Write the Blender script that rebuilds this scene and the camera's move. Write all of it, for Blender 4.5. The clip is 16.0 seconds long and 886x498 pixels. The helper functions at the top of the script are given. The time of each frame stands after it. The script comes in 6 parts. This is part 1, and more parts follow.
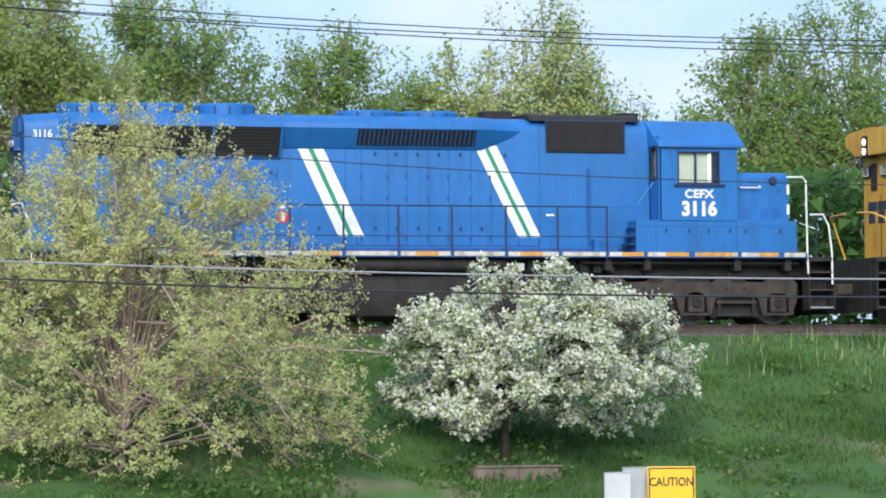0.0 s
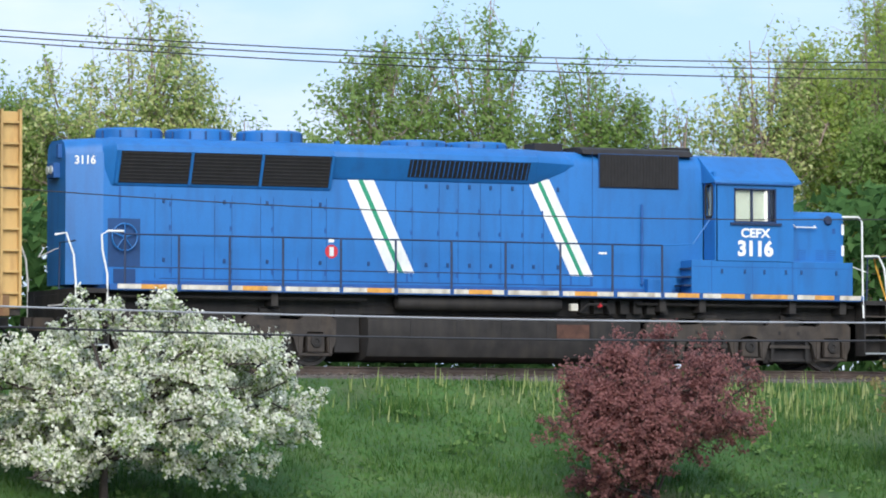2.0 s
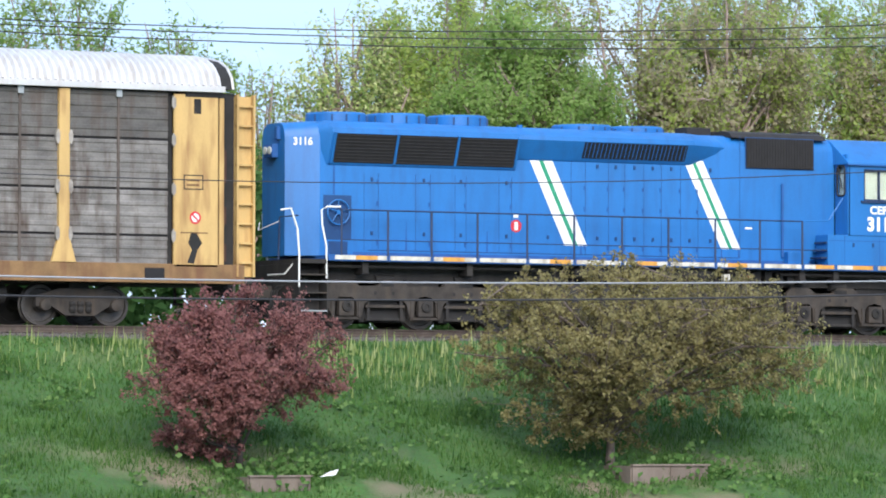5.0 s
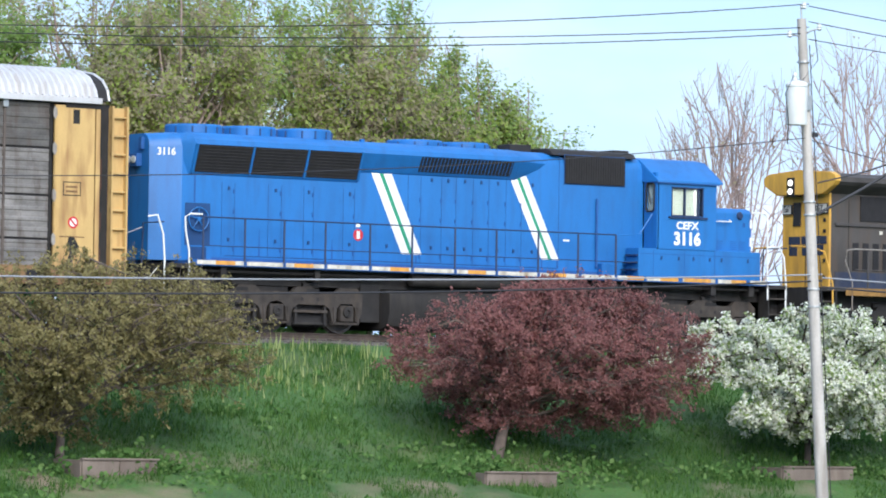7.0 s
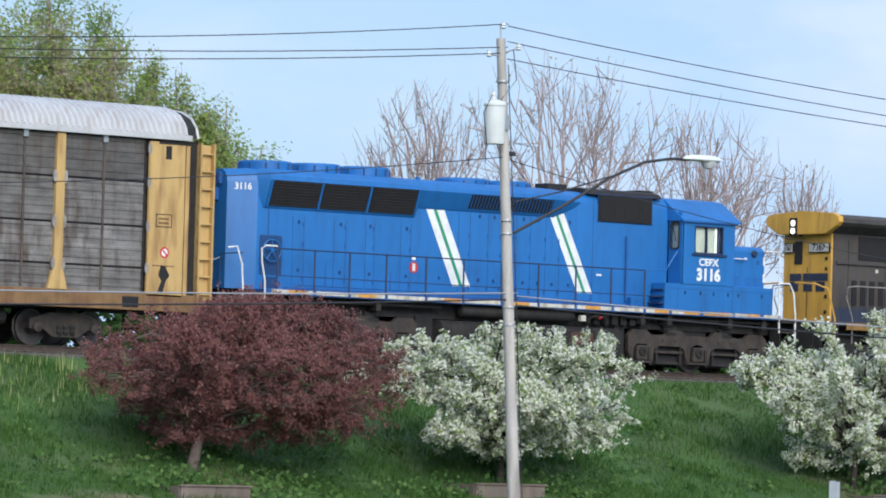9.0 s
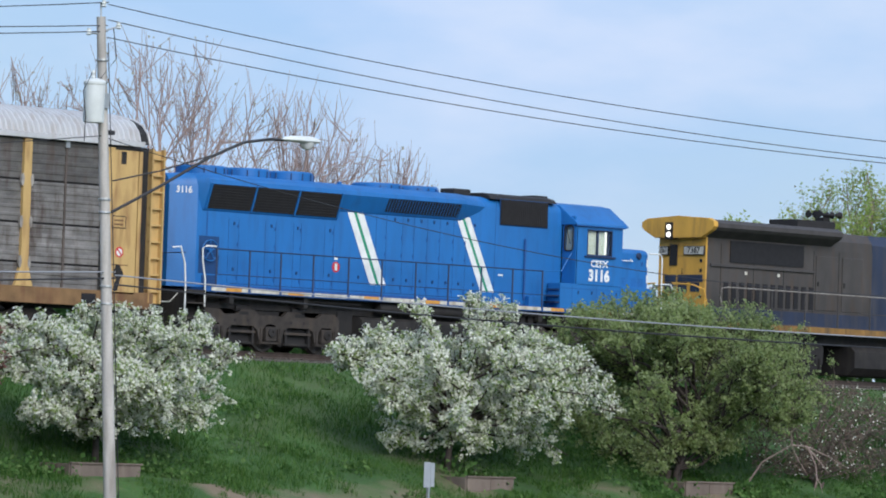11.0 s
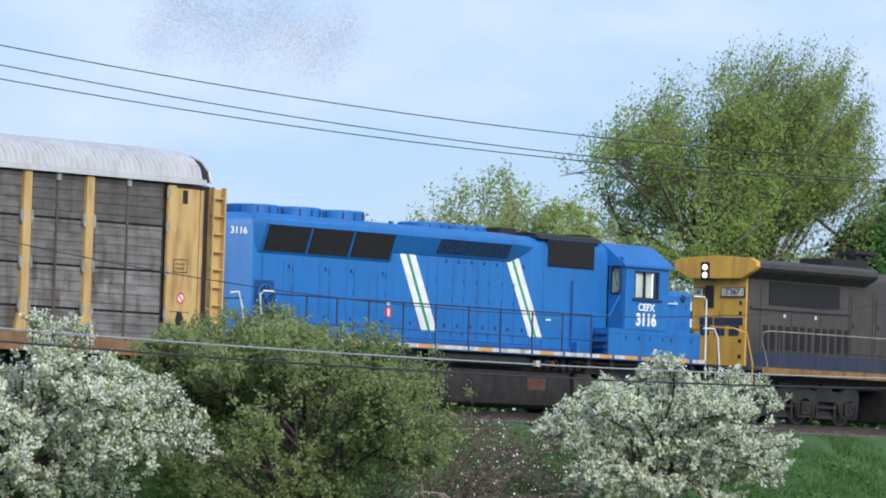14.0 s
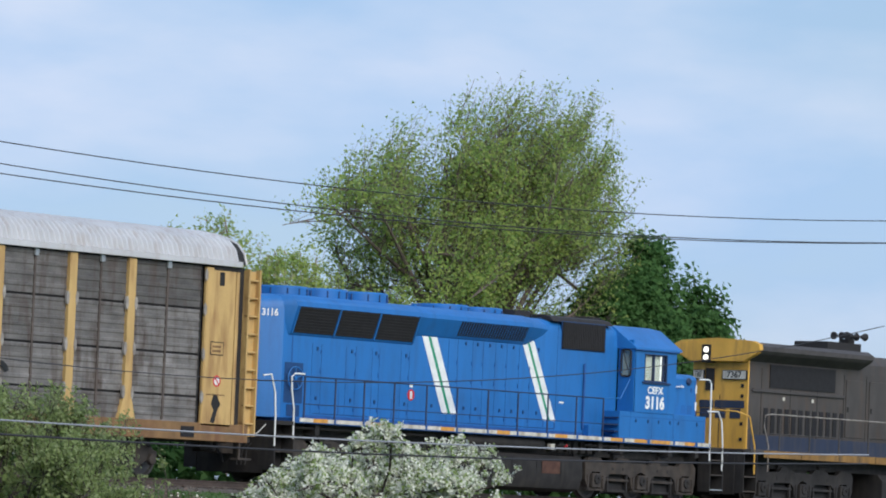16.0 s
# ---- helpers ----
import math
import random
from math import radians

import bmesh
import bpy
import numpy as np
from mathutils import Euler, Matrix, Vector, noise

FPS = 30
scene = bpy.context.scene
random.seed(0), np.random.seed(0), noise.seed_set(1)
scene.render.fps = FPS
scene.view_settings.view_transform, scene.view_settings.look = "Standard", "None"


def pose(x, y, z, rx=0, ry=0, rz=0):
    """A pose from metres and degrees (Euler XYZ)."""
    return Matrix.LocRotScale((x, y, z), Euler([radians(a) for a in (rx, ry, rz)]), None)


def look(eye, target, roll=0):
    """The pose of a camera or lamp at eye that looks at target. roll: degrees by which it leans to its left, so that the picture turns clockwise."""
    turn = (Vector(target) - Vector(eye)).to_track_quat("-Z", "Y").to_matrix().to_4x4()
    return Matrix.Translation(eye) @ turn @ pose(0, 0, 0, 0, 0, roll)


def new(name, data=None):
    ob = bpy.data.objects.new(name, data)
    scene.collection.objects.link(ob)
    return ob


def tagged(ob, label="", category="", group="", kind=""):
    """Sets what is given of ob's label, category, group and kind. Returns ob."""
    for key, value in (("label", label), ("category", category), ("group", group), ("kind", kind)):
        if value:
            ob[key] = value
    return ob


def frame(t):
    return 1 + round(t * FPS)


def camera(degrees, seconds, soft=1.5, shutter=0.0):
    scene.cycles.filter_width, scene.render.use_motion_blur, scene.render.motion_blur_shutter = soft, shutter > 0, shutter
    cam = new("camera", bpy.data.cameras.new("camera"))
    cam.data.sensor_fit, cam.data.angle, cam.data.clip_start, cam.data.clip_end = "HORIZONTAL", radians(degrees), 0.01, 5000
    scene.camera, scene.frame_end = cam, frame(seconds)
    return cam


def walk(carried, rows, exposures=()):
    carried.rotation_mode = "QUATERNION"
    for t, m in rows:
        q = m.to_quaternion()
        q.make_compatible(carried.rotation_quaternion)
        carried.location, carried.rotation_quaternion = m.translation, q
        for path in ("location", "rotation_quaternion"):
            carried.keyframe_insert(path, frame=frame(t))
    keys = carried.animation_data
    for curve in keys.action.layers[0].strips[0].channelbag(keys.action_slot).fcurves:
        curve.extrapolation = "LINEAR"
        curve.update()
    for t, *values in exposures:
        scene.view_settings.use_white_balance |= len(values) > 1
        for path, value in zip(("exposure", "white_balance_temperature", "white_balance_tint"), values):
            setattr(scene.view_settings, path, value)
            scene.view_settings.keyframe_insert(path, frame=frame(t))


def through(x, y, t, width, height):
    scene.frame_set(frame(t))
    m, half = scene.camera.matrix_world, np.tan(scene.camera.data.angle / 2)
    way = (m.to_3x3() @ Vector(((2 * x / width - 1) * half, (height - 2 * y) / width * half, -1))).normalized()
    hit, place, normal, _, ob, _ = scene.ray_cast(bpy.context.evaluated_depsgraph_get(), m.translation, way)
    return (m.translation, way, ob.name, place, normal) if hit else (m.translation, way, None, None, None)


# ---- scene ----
# The camera: hand-held pan on a passing freight train. Columns: seconds, eye, yaw, pitch, roll, and the train's way along the track.
cam = camera(10.37, 16.0, soft=1.9)
ROWS = [
    (0.0, -2.88, -107.83, -2.38, -19.834, 2.095, -0.530, 34.635),
    (0.5, -0.31, -100.66, -2.10, -20.952, 2.156, -0.475, 37.295),
    (1.0, 0.62, -98.33, -2.00, -22.101, 2.269, -0.530, 39.955),
    (1.5, 0.61, -98.43, -2.01, -23.255, 2.352, -0.372, 42.615),
    (2.0, 0.52, -98.70, -2.01, -24.520, 2.460, 0.059, 45.315),
    (2.5, 0.49, -98.85, -2.02, -25.879, 2.596, 0.301, 47.995),
    (3.0, 0.36, -99.16, -2.04, -27.330, 2.495, 0.214, 50.705),
    (3.2, 0.30, -99.29, -2.04, -27.937, 2.459, 0.212, 51.795),
    (5.3, -0.97, -101.53, -2.14, -30.033, 1.981, 0.005, 62.185),
    (5.5, -0.98, -101.47, -2.15, -31.228, 2.425, 0.154, 63.325),
    (6.0, -1.32, -101.85, -2.16, -33.361, 2.167, 0.091, 66.175),
    (6.5, -1.27, -101.68, -2.15, -34.913, 2.090, 0.526, 69.045),
    (7.0, -1.36, -101.72, -2.15, -35.933, 2.017, 0.870, 71.905),
    (7.5, -1.48, -101.81, -2.16, -37.127, 2.192, 1.197, 74.795),
    (8.0, -1.55, -101.82, -2.17, -38.200, 2.290, 1.493, 77.705),
    (8.5, -1.47, -101.69, -2.17, -38.712, 2.431, 1.395, 80.635),
    (9.0, -1.70, -101.92, -2.18, -39.558, 2.281, 1.612, 83.585),
    (9.5, -1.79, -101.91, -2.17, -40.963, 2.103, 1.821, 86.565),
    (10.0, -1.90, -101.92, -2.17, -42.524, 1.981, 2.060, 89.525),
    (10.2, -1.96, -101.95, -2.17, -42.938, 1.987, 2.133, 90.715),
    (12.3, -1.73, -101.52, -2.17, -46.006, 2.344, 1.655, 103.305),
    (12.5, -1.78, -101.57, -2.16, -46.142, 2.183, 1.774, 104.515),
    (13.0, 0.83, -99.07, -2.04, -46.981, 1.495, 1.925, 107.545),
    (13.5, 7.59, -93.03, -1.70, -48.033, 2.069, 1.802, 110.575),
    (14.0, 14.40, -87.23, -1.26, -48.775, 2.429, 1.88, 113.635),
    (14.5, 20.95, -81.88, -0.79, -49.385, 2.650, 2.18, 116.765),
    (15.0, 22.54, -80.96, -0.61, -50.025, 2.842, 2.10, 119.935),
    (15.5, 22.91, -81.12, -0.54, -50.729, 2.967, 2.278, 123.145),
    (16.0, 23.00, -81.59, -0.50, -51.556, 3.061, 2.379, 126.355),
]
walk(cam, [(t, pose(x, y, z, 90 + pitch, 0, yaw) @ pose(0, 0, 0, 0, 0, roll)) for t, x, y, z, yaw, pitch, roll, way in ROWS],
     exposures=[(0.0, 0.38, 6450, 10), (3.2, 0.46, 6500, 10), (5.3, 0.70, 6420, 10), (6.0, 0.72, 6362, 10), (7.0, 0.58, 6280, 10), (8.0, 0.34, 6280, 10), (9.0, 0.17, 6320, 10), (10.2, 0.13, 6280, 10), (12.3, -0.25, 6220, 10), (13.0, 0.10, 6420, 10), (13.5, 0.30, 6370, 10), (14.0, 0.15, 6320, 10), (14.5, 0.05, 6350, 10), (15.0, -0.04, 6380, 10), (16.0, -0.07, 6380, 10)])
TRAIN = [(row[0], row[7]) for row in ROWS]

# ---- light ----
world = bpy.data.worlds.new("sky")
scene.world = world
world.use_nodes = True
wn, wl = world.node_tree.nodes, world.node_tree.links
wn.clear()
sky = wn.new("ShaderNodeTexSky")
sky.sky_type = "NISHITA"
sky.sun_disc = False
sky.sun_elevation = radians(34)
sky.sun_rotation = radians(201)
sky.air_density, sky.dust_density, sky.ozone_density = 1.0, 0.6, 2.0
sky_geo = wn.new("ShaderNodeTexCoord")
sky_map = wn.new("ShaderNodeMapping")
sky_map.inputs["Scale"].default_value = (5, 5, 14)
cloud = wn.new("ShaderNodeTexNoise")
cloud.inputs["Scale"].default_value, cloud.inputs["Detail"].default_value = 1.3, 5
ramp = wn.new("ShaderNodeValToRGB")
ramp.color_ramp.elements[0].position, ramp.color_ramp.elements[0].color = 0.34, (0.55, 0.55, 0.55, 1)
ramp.color_ramp.elements[1].position, ramp.color_ramp.elements[1].color = 0.66, (0.97, 0.97, 0.97, 1)
mix = wn.new("ShaderNodeMix")
mix.data_type = "RGBA"
patch = wn.new("ShaderNodeTexNoise")
patch.inputs["Scale"].default_value, patch.inputs["Detail"].default_value = 2.6, 6
soft_edge = wn.new("ShaderNodeMapRange")
soft_edge.inputs["From Min"].default_value, soft_edge.inputs["From Max"].default_value = 0.42, 0.72
tint = wn.new("ShaderNodeMix")
tint.data_type = "RGBA"
tint.inputs["A"].default_value, tint.inputs["B"].default_value = (4.3, 6.3, 9.6, 1), (6.8, 7.8, 9.7, 1)
wl.new(patch.outputs["Fac"], soft_edge.inputs["Value"])
wl.new(soft_edge.outputs["Result"], tint.inputs["Factor"])
wl.new(tint.outputs["Result"], mix.inputs["B"])
back = wn.new("ShaderNodeBackground")
back.inputs["Strength"].default_value = 0.10
wout = wn.new("ShaderNodeOutputWorld")
wl.new(sky_geo.outputs["Generated"], sky_map.inputs["Vector"])
wl.new(sky_map.outputs["Vector"], cloud.inputs["Vector"])
wl.new(sky_map.outputs["Vector"], patch.inputs["Vector"])
wl.new(cloud.outputs["Fac"], ramp.inputs["Fac"])
wl.new(ramp.outputs["Color"], mix.inputs["Factor"])
wl.new(sky.outputs["Color"], mix.inputs["A"])
wl.new(mix.outputs["Result"], back.inputs["Color"])
wl.new(back.outputs["Background"], wout.inputs["Surface"])
sun = new("sun", bpy.data.lights.new("sun", "SUN"))
sun.data.energy, sun.data.angle, sun.data.color = 3.2, radians(42), (1.0, 0.95, 0.87)
sun.matrix_world = look((22, -100, 70), (60, 0, 0))


# ---- materials ----
def material(name, color, rough=0.6, metal=0.0, vary=0.25, scale=3.0, bump=0.15, fine=40.0, dirt=None, dirt_amount=0.0, streak=1.0, per_piece=0.0):
    """Paint, metal, wood or stone with two scales of variation, fine relief and, where asked, streaks of dirt."""
    m = bpy.data.materials.new(name)
    m.use_nodes = True
    n, l = m.node_tree.nodes, m.node_tree.links
    b = n["Principled BSDF"]
    b.inputs["Roughness"].default_value, b.inputs["Metallic"].default_value = rough, metal
    geo = n.new("ShaderNodeTexCoord")
    mp = n.new("ShaderNodeMapping")
    mp.inputs["Scale"].default_value = (1, 1, streak)
    l.new(geo.outputs["Object"], mp.inputs["Vector"])
    big, small = n.new("ShaderNodeTexNoise"), n.new("ShaderNodeTexNoise")
    big.inputs["Scale"].default_value, big.inputs["Detail"].default_value = scale, 6
    small.inputs["Scale"].default_value, small.inputs["Detail"].default_value = fine, 4
    l.new(mp.outputs["Vector"], big.inputs["Vector"])
    l.new(geo.outputs["Object"], small.inputs["Vector"])
    add = n.new("ShaderNodeMath")
    add.operation = "MULTIPLY_ADD"
    add.inputs[1].default_value = 0.35
    l.new(small.outputs["Fac"], add.inputs[0])
    l.new(big.outputs["Fac"], add.inputs[2])
    rmp = n.new("ShaderNodeMapRange")
    rmp.inputs["From Min"].default_value, rmp.inputs["From Max"].default_value = 0.4, 0.95
    rmp.inputs["To Min"].default_value, rmp.inputs["To Max"].default_value = 1 - vary, 1 + vary
    l.new(add.outputs[0], rmp.inputs["Value"])
    value = rmp.outputs["Result"]
    if per_piece:
        info, r2, mul = n.new("ShaderNodeObjectInfo"), n.new("ShaderNodeMapRange"), n.new("ShaderNodeMath")
        r2.inputs["To Min"].default_value, r2.inputs["To Max"].default_value = 1 - per_piece, 1 + per_piece
        mul.operation = "MULTIPLY"
        l.new(info.outputs["Random"], r2.inputs["Value"])
        l.new(r2.outputs["Result"], mul.inputs[0])
        l.new(value, mul.inputs[1])
        value = mul.outputs[0]
    hsv = n.new("ShaderNodeHueSaturation")
    hsv.inputs["Color"].default_value = (*color, 1)
    l.new(value, hsv.inputs["Value"])
    out = hsv.outputs["Color"]
    if dirt:
        d, dr, dm = n.new("ShaderNodeTexNoise"), n.new("ShaderNodeMapRange"), n.new("ShaderNodeMix")
        dmp = n.new("ShaderNodeMapping")
        dmp.inputs["Scale"].default_value = (2.5, 2.5, 0.45)
        dmp.inputs["Location"].default_value = (3.7, 1.2, 8.0)
        d.inputs["Scale"].default_value, d.inputs["Detail"].default_value = 1.7, 7
        dr.inputs["From Min"].default_value, dr.inputs["From Max"].default_value = 0.48, 0.72
        dr.inputs["To Max"].default_value = dirt_amount
        dm.data_type = "RGBA"
        dm.inputs["B"].default_value = (*dirt, 1)
        l.new(geo.outputs["Object"], dmp.inputs["Vector"])
        l.new(dmp.outputs["Vector"], d.inputs["Vector"])
        l.new(d.outputs["Fac"], dr.inputs["Value"])
        l.new(dr.outputs["Result"], dm.inputs["Factor"])
        l.new(out, dm.inputs["A"])
        out = dm.outputs["Result"]
    l.new(out, b.inputs["Base Color"])
    if bump:
        bp = n.new("ShaderNodeBump")
        bp.inputs["Strength"].default_value, bp.inputs["Distance"].default_value = bump, 0.02
        l.new(add.outputs[0], bp.inputs["Height"])
        l.new(bp.outputs["Normal"], b.inputs["Normal"])
    return m


def leaf_material(name, dark, mid, light, through=0.3):
    """Leaves or petals: each its own tone, and some light passes through them."""
    m = bpy.data.materials.new(name)
    m.use_nodes = True
    n, l = m.node_tree.nodes, m.node_tree.links
    n.clear()
    geo, ramp = n.new("ShaderNodeNewGeometry"), n.new("ShaderNodeValToRGB")
    ramp.color_ramp.elements[0].color, ramp.color_ramp.elements[1].color = (*dark, 1), (*light, 1)
    e = ramp.color_ramp.elements.new(0.5)
    e.color = (*mid, 1)
    dif, tra, add, out = n.new("ShaderNodeBsdfDiffuse"), n.new("ShaderNodeBsdfTranslucent"), n.new("ShaderNodeMixShader"), n.new("ShaderNodeOutputMaterial")
    add.inputs["Fac"].default_value = through
    l.new(geo.outputs["Random Per Island"], ramp.inputs["Fac"])
    for s in (dif, tra):
        l.new(ramp.outputs["Color"], s.inputs["Color"])
    l.new(dif.outputs[0], add.inputs[1])
    l.new(tra.outputs[0], add.inputs[2])
    l.new(add.outputs[0], out.inputs["Surface"])
    return m


def glass_material(name, tint):
    m = bpy.data.materials.new(name)
    m.use_nodes = True
    b = m.node_tree.nodes["Principled BSDF"]
    b.inputs["Base Color"].default_value = (*tint, 1)
    b.inputs["Roughness"].default_value, b.inputs["IOR"].default_value = 0.03, 1.45
    b.inputs["Transmission Weight"].default_value = 1.0
    return m


def glow_material(name, color, strength):
    m = bpy.data.materials.new(name)
    m.use_nodes = True
    b = m.node_tree.nodes["Principled BSDF"]
    b.inputs["Base Color"].default_value = (*color, 1)
    b.inputs["Emission Color"].default_value, b.inputs["Emission Strength"].default_value = (*color, 1), strength
    return m


BLUE = material("blue_paint", (0.013, 0.138, 0.41), 0.5, 0, 0.16, 0.9, 0.06, 26, (0.02, 0.075, 0.21), 0.38, 0.35)
BLUE_SEAM = material("seam_dirt", (0.014, 0.085, 0.28), 0.7, 0, 0.2)
GRILLE = material("black_grille", (0.012, 0.011, 0.013), 0.7, 0.1, 0.4, 6, 0.3, 60)
BLACK = material("sooty_underframe", (0.020, 0.018, 0.018), 0.75, 0.1, 0.5, 3, 0.3, 30, (0.05, 0.042, 0.035), 0.5)
GRIME = material("grimy_truck_steel", (0.047, 0.040, 0.036), 0.8, 0.2, 0.45, 4, 0.4, 25, (0.085, 0.062, 0.045), 0.6)
# black for sooty parts, and for shade painted into gaps and holes
SOOT_SHADE = material("soot_and_shade_black", (0.018, 0.017, 0.018), 0.85, 0, 0.4)
WHITE = material("white_paint", (0.76, 0.77, 0.76), 0.5, 0, 0.12, 4, 0.05, 30, (0.4, 0.38, 0.34), 0.3)
SILL_WHITE = material("sill_white", (0.56, 0.54, 0.48), 0.6, 0, 0.25, 6, 0.05, 30, (0.26, 0.2, 0.13), 0.8)
SILL_ORANGE = material("sill_orange", (0.60, 0.29, 0.055), 0.6, 0, 0.25, 6, 0.05, 30, (0.24, 0.15, 0.08), 0.75)
GREEN = material("green_stripe_paint", (0.02, 0.27, 0.15), 0.5, 0, 0.12)
RED = material("red_decal", (0.55, 0.03, 0.04), 0.5, 0, 0.1)
STEEL = material("wheel_steel", (0.10, 0.09, 0.085), 0.55, 0.7, 0.3, 5, 0.2)
RAIL_STEEL = material("rail_steel", (0.12, 0.09, 0.075), 0.5, 0.6, 0.3, 5, 0.2)
HANDRAIL = material("handrail_blue_black", (0.018, 0.035, 0.09), 0.5, 0.1, 0.2)
YELLOW = material("yellow_engine_paint", (0.66, 0.365, 0.06), 0.5, 0, 0.15, 2, 0.08, 30, (0.25, 0.14, 0.05), 0.5, 0.4)
SOOTY_YELLOW = material("sooty_yellow_sill", (0.24, 0.13, 0.035), 0.7, 0, 0.3, 3, 0.1, 30, (0.06, 0.045, 0.03), 0.8)
GREY = material("grey_engine_paint", (0.056, 0.050, 0.047), 0.65, 0, 0.35, 2, 0.1, 30, (0.075, 0.05, 0.035), 0.75, 0.4)
NAVY = material("navy_engine_paint", (0.022, 0.032, 0.065), 0.6, 0, 0.25, 2, 0.08, 30, (0.08, 0.07, 0.06), 0.5, 0.4)
DARK_GREY = material("sooty_grey_wing", (0.055, 0.05, 0.05), 0.75, 0, 0.3)
RACK_YELLOW = material("rack_yellow_paint", (0.52, 0.345, 0.135), 0.6, 0, 0.15, 2, 0.1, 30, (0.22, 0.10, 0.04), 0.65, 0.4)
RACK_SILL = material("rusty_yellow_sill", (0.20, 0.115, 0.05), 0.75, 0, 0.3, 3, 0.15, 30, (0.14, 0.06, 0.03), 0.8)
RACK_PANEL = material("weathered_galvanised_panel", (0.165, 0.155, 0.148), 0.62, 0.25, 0.5, 1.3, 0.15, 22, (0.085, 0.06, 0.048), 1.0, 2.5, 0.35)
RACK_ROOF = material("galvanised_roof", (0.56, 0.56, 0.57), 0.5, 0.2, 0.12, 0.7, 0.05, 22, (0.34, 0.24, 0.18), 0.32, 1.0)
LUG = material("pale_weathered_lug", (0.30, 0.275, 0.25), 0.65, 0.2, 0.35, 6, 0.2, 30, (0.12, 0.08, 0.06), 0.7, 1.0, 0.2)
GLASS = glass_material("window_glass", (0.85, 0.9, 0.88))
STRAP = material("rusty_strap", (0.10, 0.08, 0.07), 0.8, 0.1, 0.4)
# darker copy of the blue: shade of recess and seams, also dark latches
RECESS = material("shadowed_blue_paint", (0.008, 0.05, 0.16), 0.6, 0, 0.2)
# pale tone that stands in for daylight seen through the cab windows
DAYLIGHT_PANEL = material("window_daylight_tone", (0.34, 0.37, 0.32), 0.8, 0, 0.15)
CAB_INSIDE = material("cab_interior_paint", (0.45, 0.50, 0.48), 0.8, 0, 0.1)
LAMP_GLOW = glow_material("lit_lamp", (1.0, 0.93, 0.8), 1.6)
RUST = material("rust_stain", (0.075, 0.035, 0.025), 0.85, 0.1, 0.5, 5, 0.2)
LENS = material("lamp_lens", (0.75, 0.77, 0.78), 0.15, 0.3, 0.05)
POLE_WOOD = material("weathered_pole_wood", (0.44, 0.415, 0.385), 0.85, 0, 0.28, 3, 0.5, 25, (0.2, 0.17, 0.14), 0.6, 0.15)
GALV = material("galvanised_steel", (0.42, 0.44, 0.45), 0.45, 0.6, 0.15, 5, 0.1)
CAN = material("transformer_grey", (0.66, 0.69, 0.68), 0.5, 0, 0.1, 3, 0.05)
WIRE = material("dark_wire", (0.035, 0.035, 0.04), 0.6, 0.2, 0.1)
WIRE_PALE = material("pale_cable", (0.36, 0.37, 0.40), 0.5, 0.3, 0.1)
SIGN_YELLOW = material("sign_yellow", (0.85, 0.48, 0.015), 0.45, 0, 0.05)
SIGN_BLACK = material("sign_black", (0.015, 0.015, 0.015), 0.5, 0, 0.05)
SIGN_BACK = material("sign_back_aluminium", (0.50, 0.52, 0.54), 0.4, 0.5, 0.12)
BALLAST = material("ballast", (0.115, 0.10, 0.09), 0.95, 0, 0.6, 9, 1.0, 18, (0.05, 0.04, 0.035), 0.6)
TIE = material("creosoted_tie", (0.05, 0.04, 0.033), 0.9, 0, 0.4, 4, 0.5)
CRIB = material("crib_concrete", (0.135, 0.118, 0.098), 0.9, 0, 0.3, 3, 0.5, 25, (0.09, 0.07, 0.06), 0.5, 1, 0.12)
CRIB_CAP = material("crib_cap_concrete", (0.26, 0.22, 0.19), 0.9, 0, 0.35, 3, 0.4, 25, (0.6, 0.58, 0.55), 0.2)
PLANTER = material("planter_board", (0.17, 0.135, 0.115), 0.9, 0, 0.25, 3, 0.4, 25, (0.11, 0.075, 0.06), 0.5, 0.3, 0.15)
ASPHALT = material("asphalt", (0.055, 0.055, 0.057), 0.9, 0, 0.3, 1.2, 0.5, 40)
CONCRETE = material("kerb_concrete", (0.38, 0.37, 0.35), 0.9, 0, 0.2, 2, 0.3)
VAN_WHITE = material("van_white", (0.74, 0.78, 0.76), 0.35, 0, 0.06)
VAN_GREEN = material("van_pale_green", (0.40, 0.62, 0.52), 0.35, 0, 0.06)
TYRE = material("tyre_rubber", (0.02, 0.02, 0.02), 0.85, 0, 0.2)
BARK = material("grey_brown_bark", (0.13, 0.10, 0.085), 0.9, 0, 0.35, 6, 0.8, 30)
BARK_DARK = material("dark_bark", (0.06, 0.047, 0.042), 0.9, 0, 0.35, 6, 0.8, 30)
BARK_PINK = material("reddish_grey_twigs", (0.35, 0.265, 0.245), 0.9, 0, 0.25, 6, 0.5, 30)
BARK_PALE = material("pale_twig_bark", (0.33, 0.25, 0.225), 0.9, 0, 0.25, 6, 0.5, 30)
LITTER = material("paper_litter", (0.75, 0.76, 0.78), 0.7, 0, 0.1)


# ---- building helpers ----
def part(name, bm, mat, parent=None, label="", smooth=False):
    """Links a bmesh as one mesh object under a thing or a part."""
    bmesh.ops.recalc_face_normals(bm, faces=bm.faces)
    me = bpy.data.meshes.new(name)
    bm.to_mesh(me)
    bm.free()
    me.materials.append(mat)
    if smooth:
        for p in me.polygons:
            p.use_smooth = True
        me.set_sharp_from_angle(angle=radians(35))
    ob = new(name, me)
    ob.parent = parent
    return tagged(ob, label)


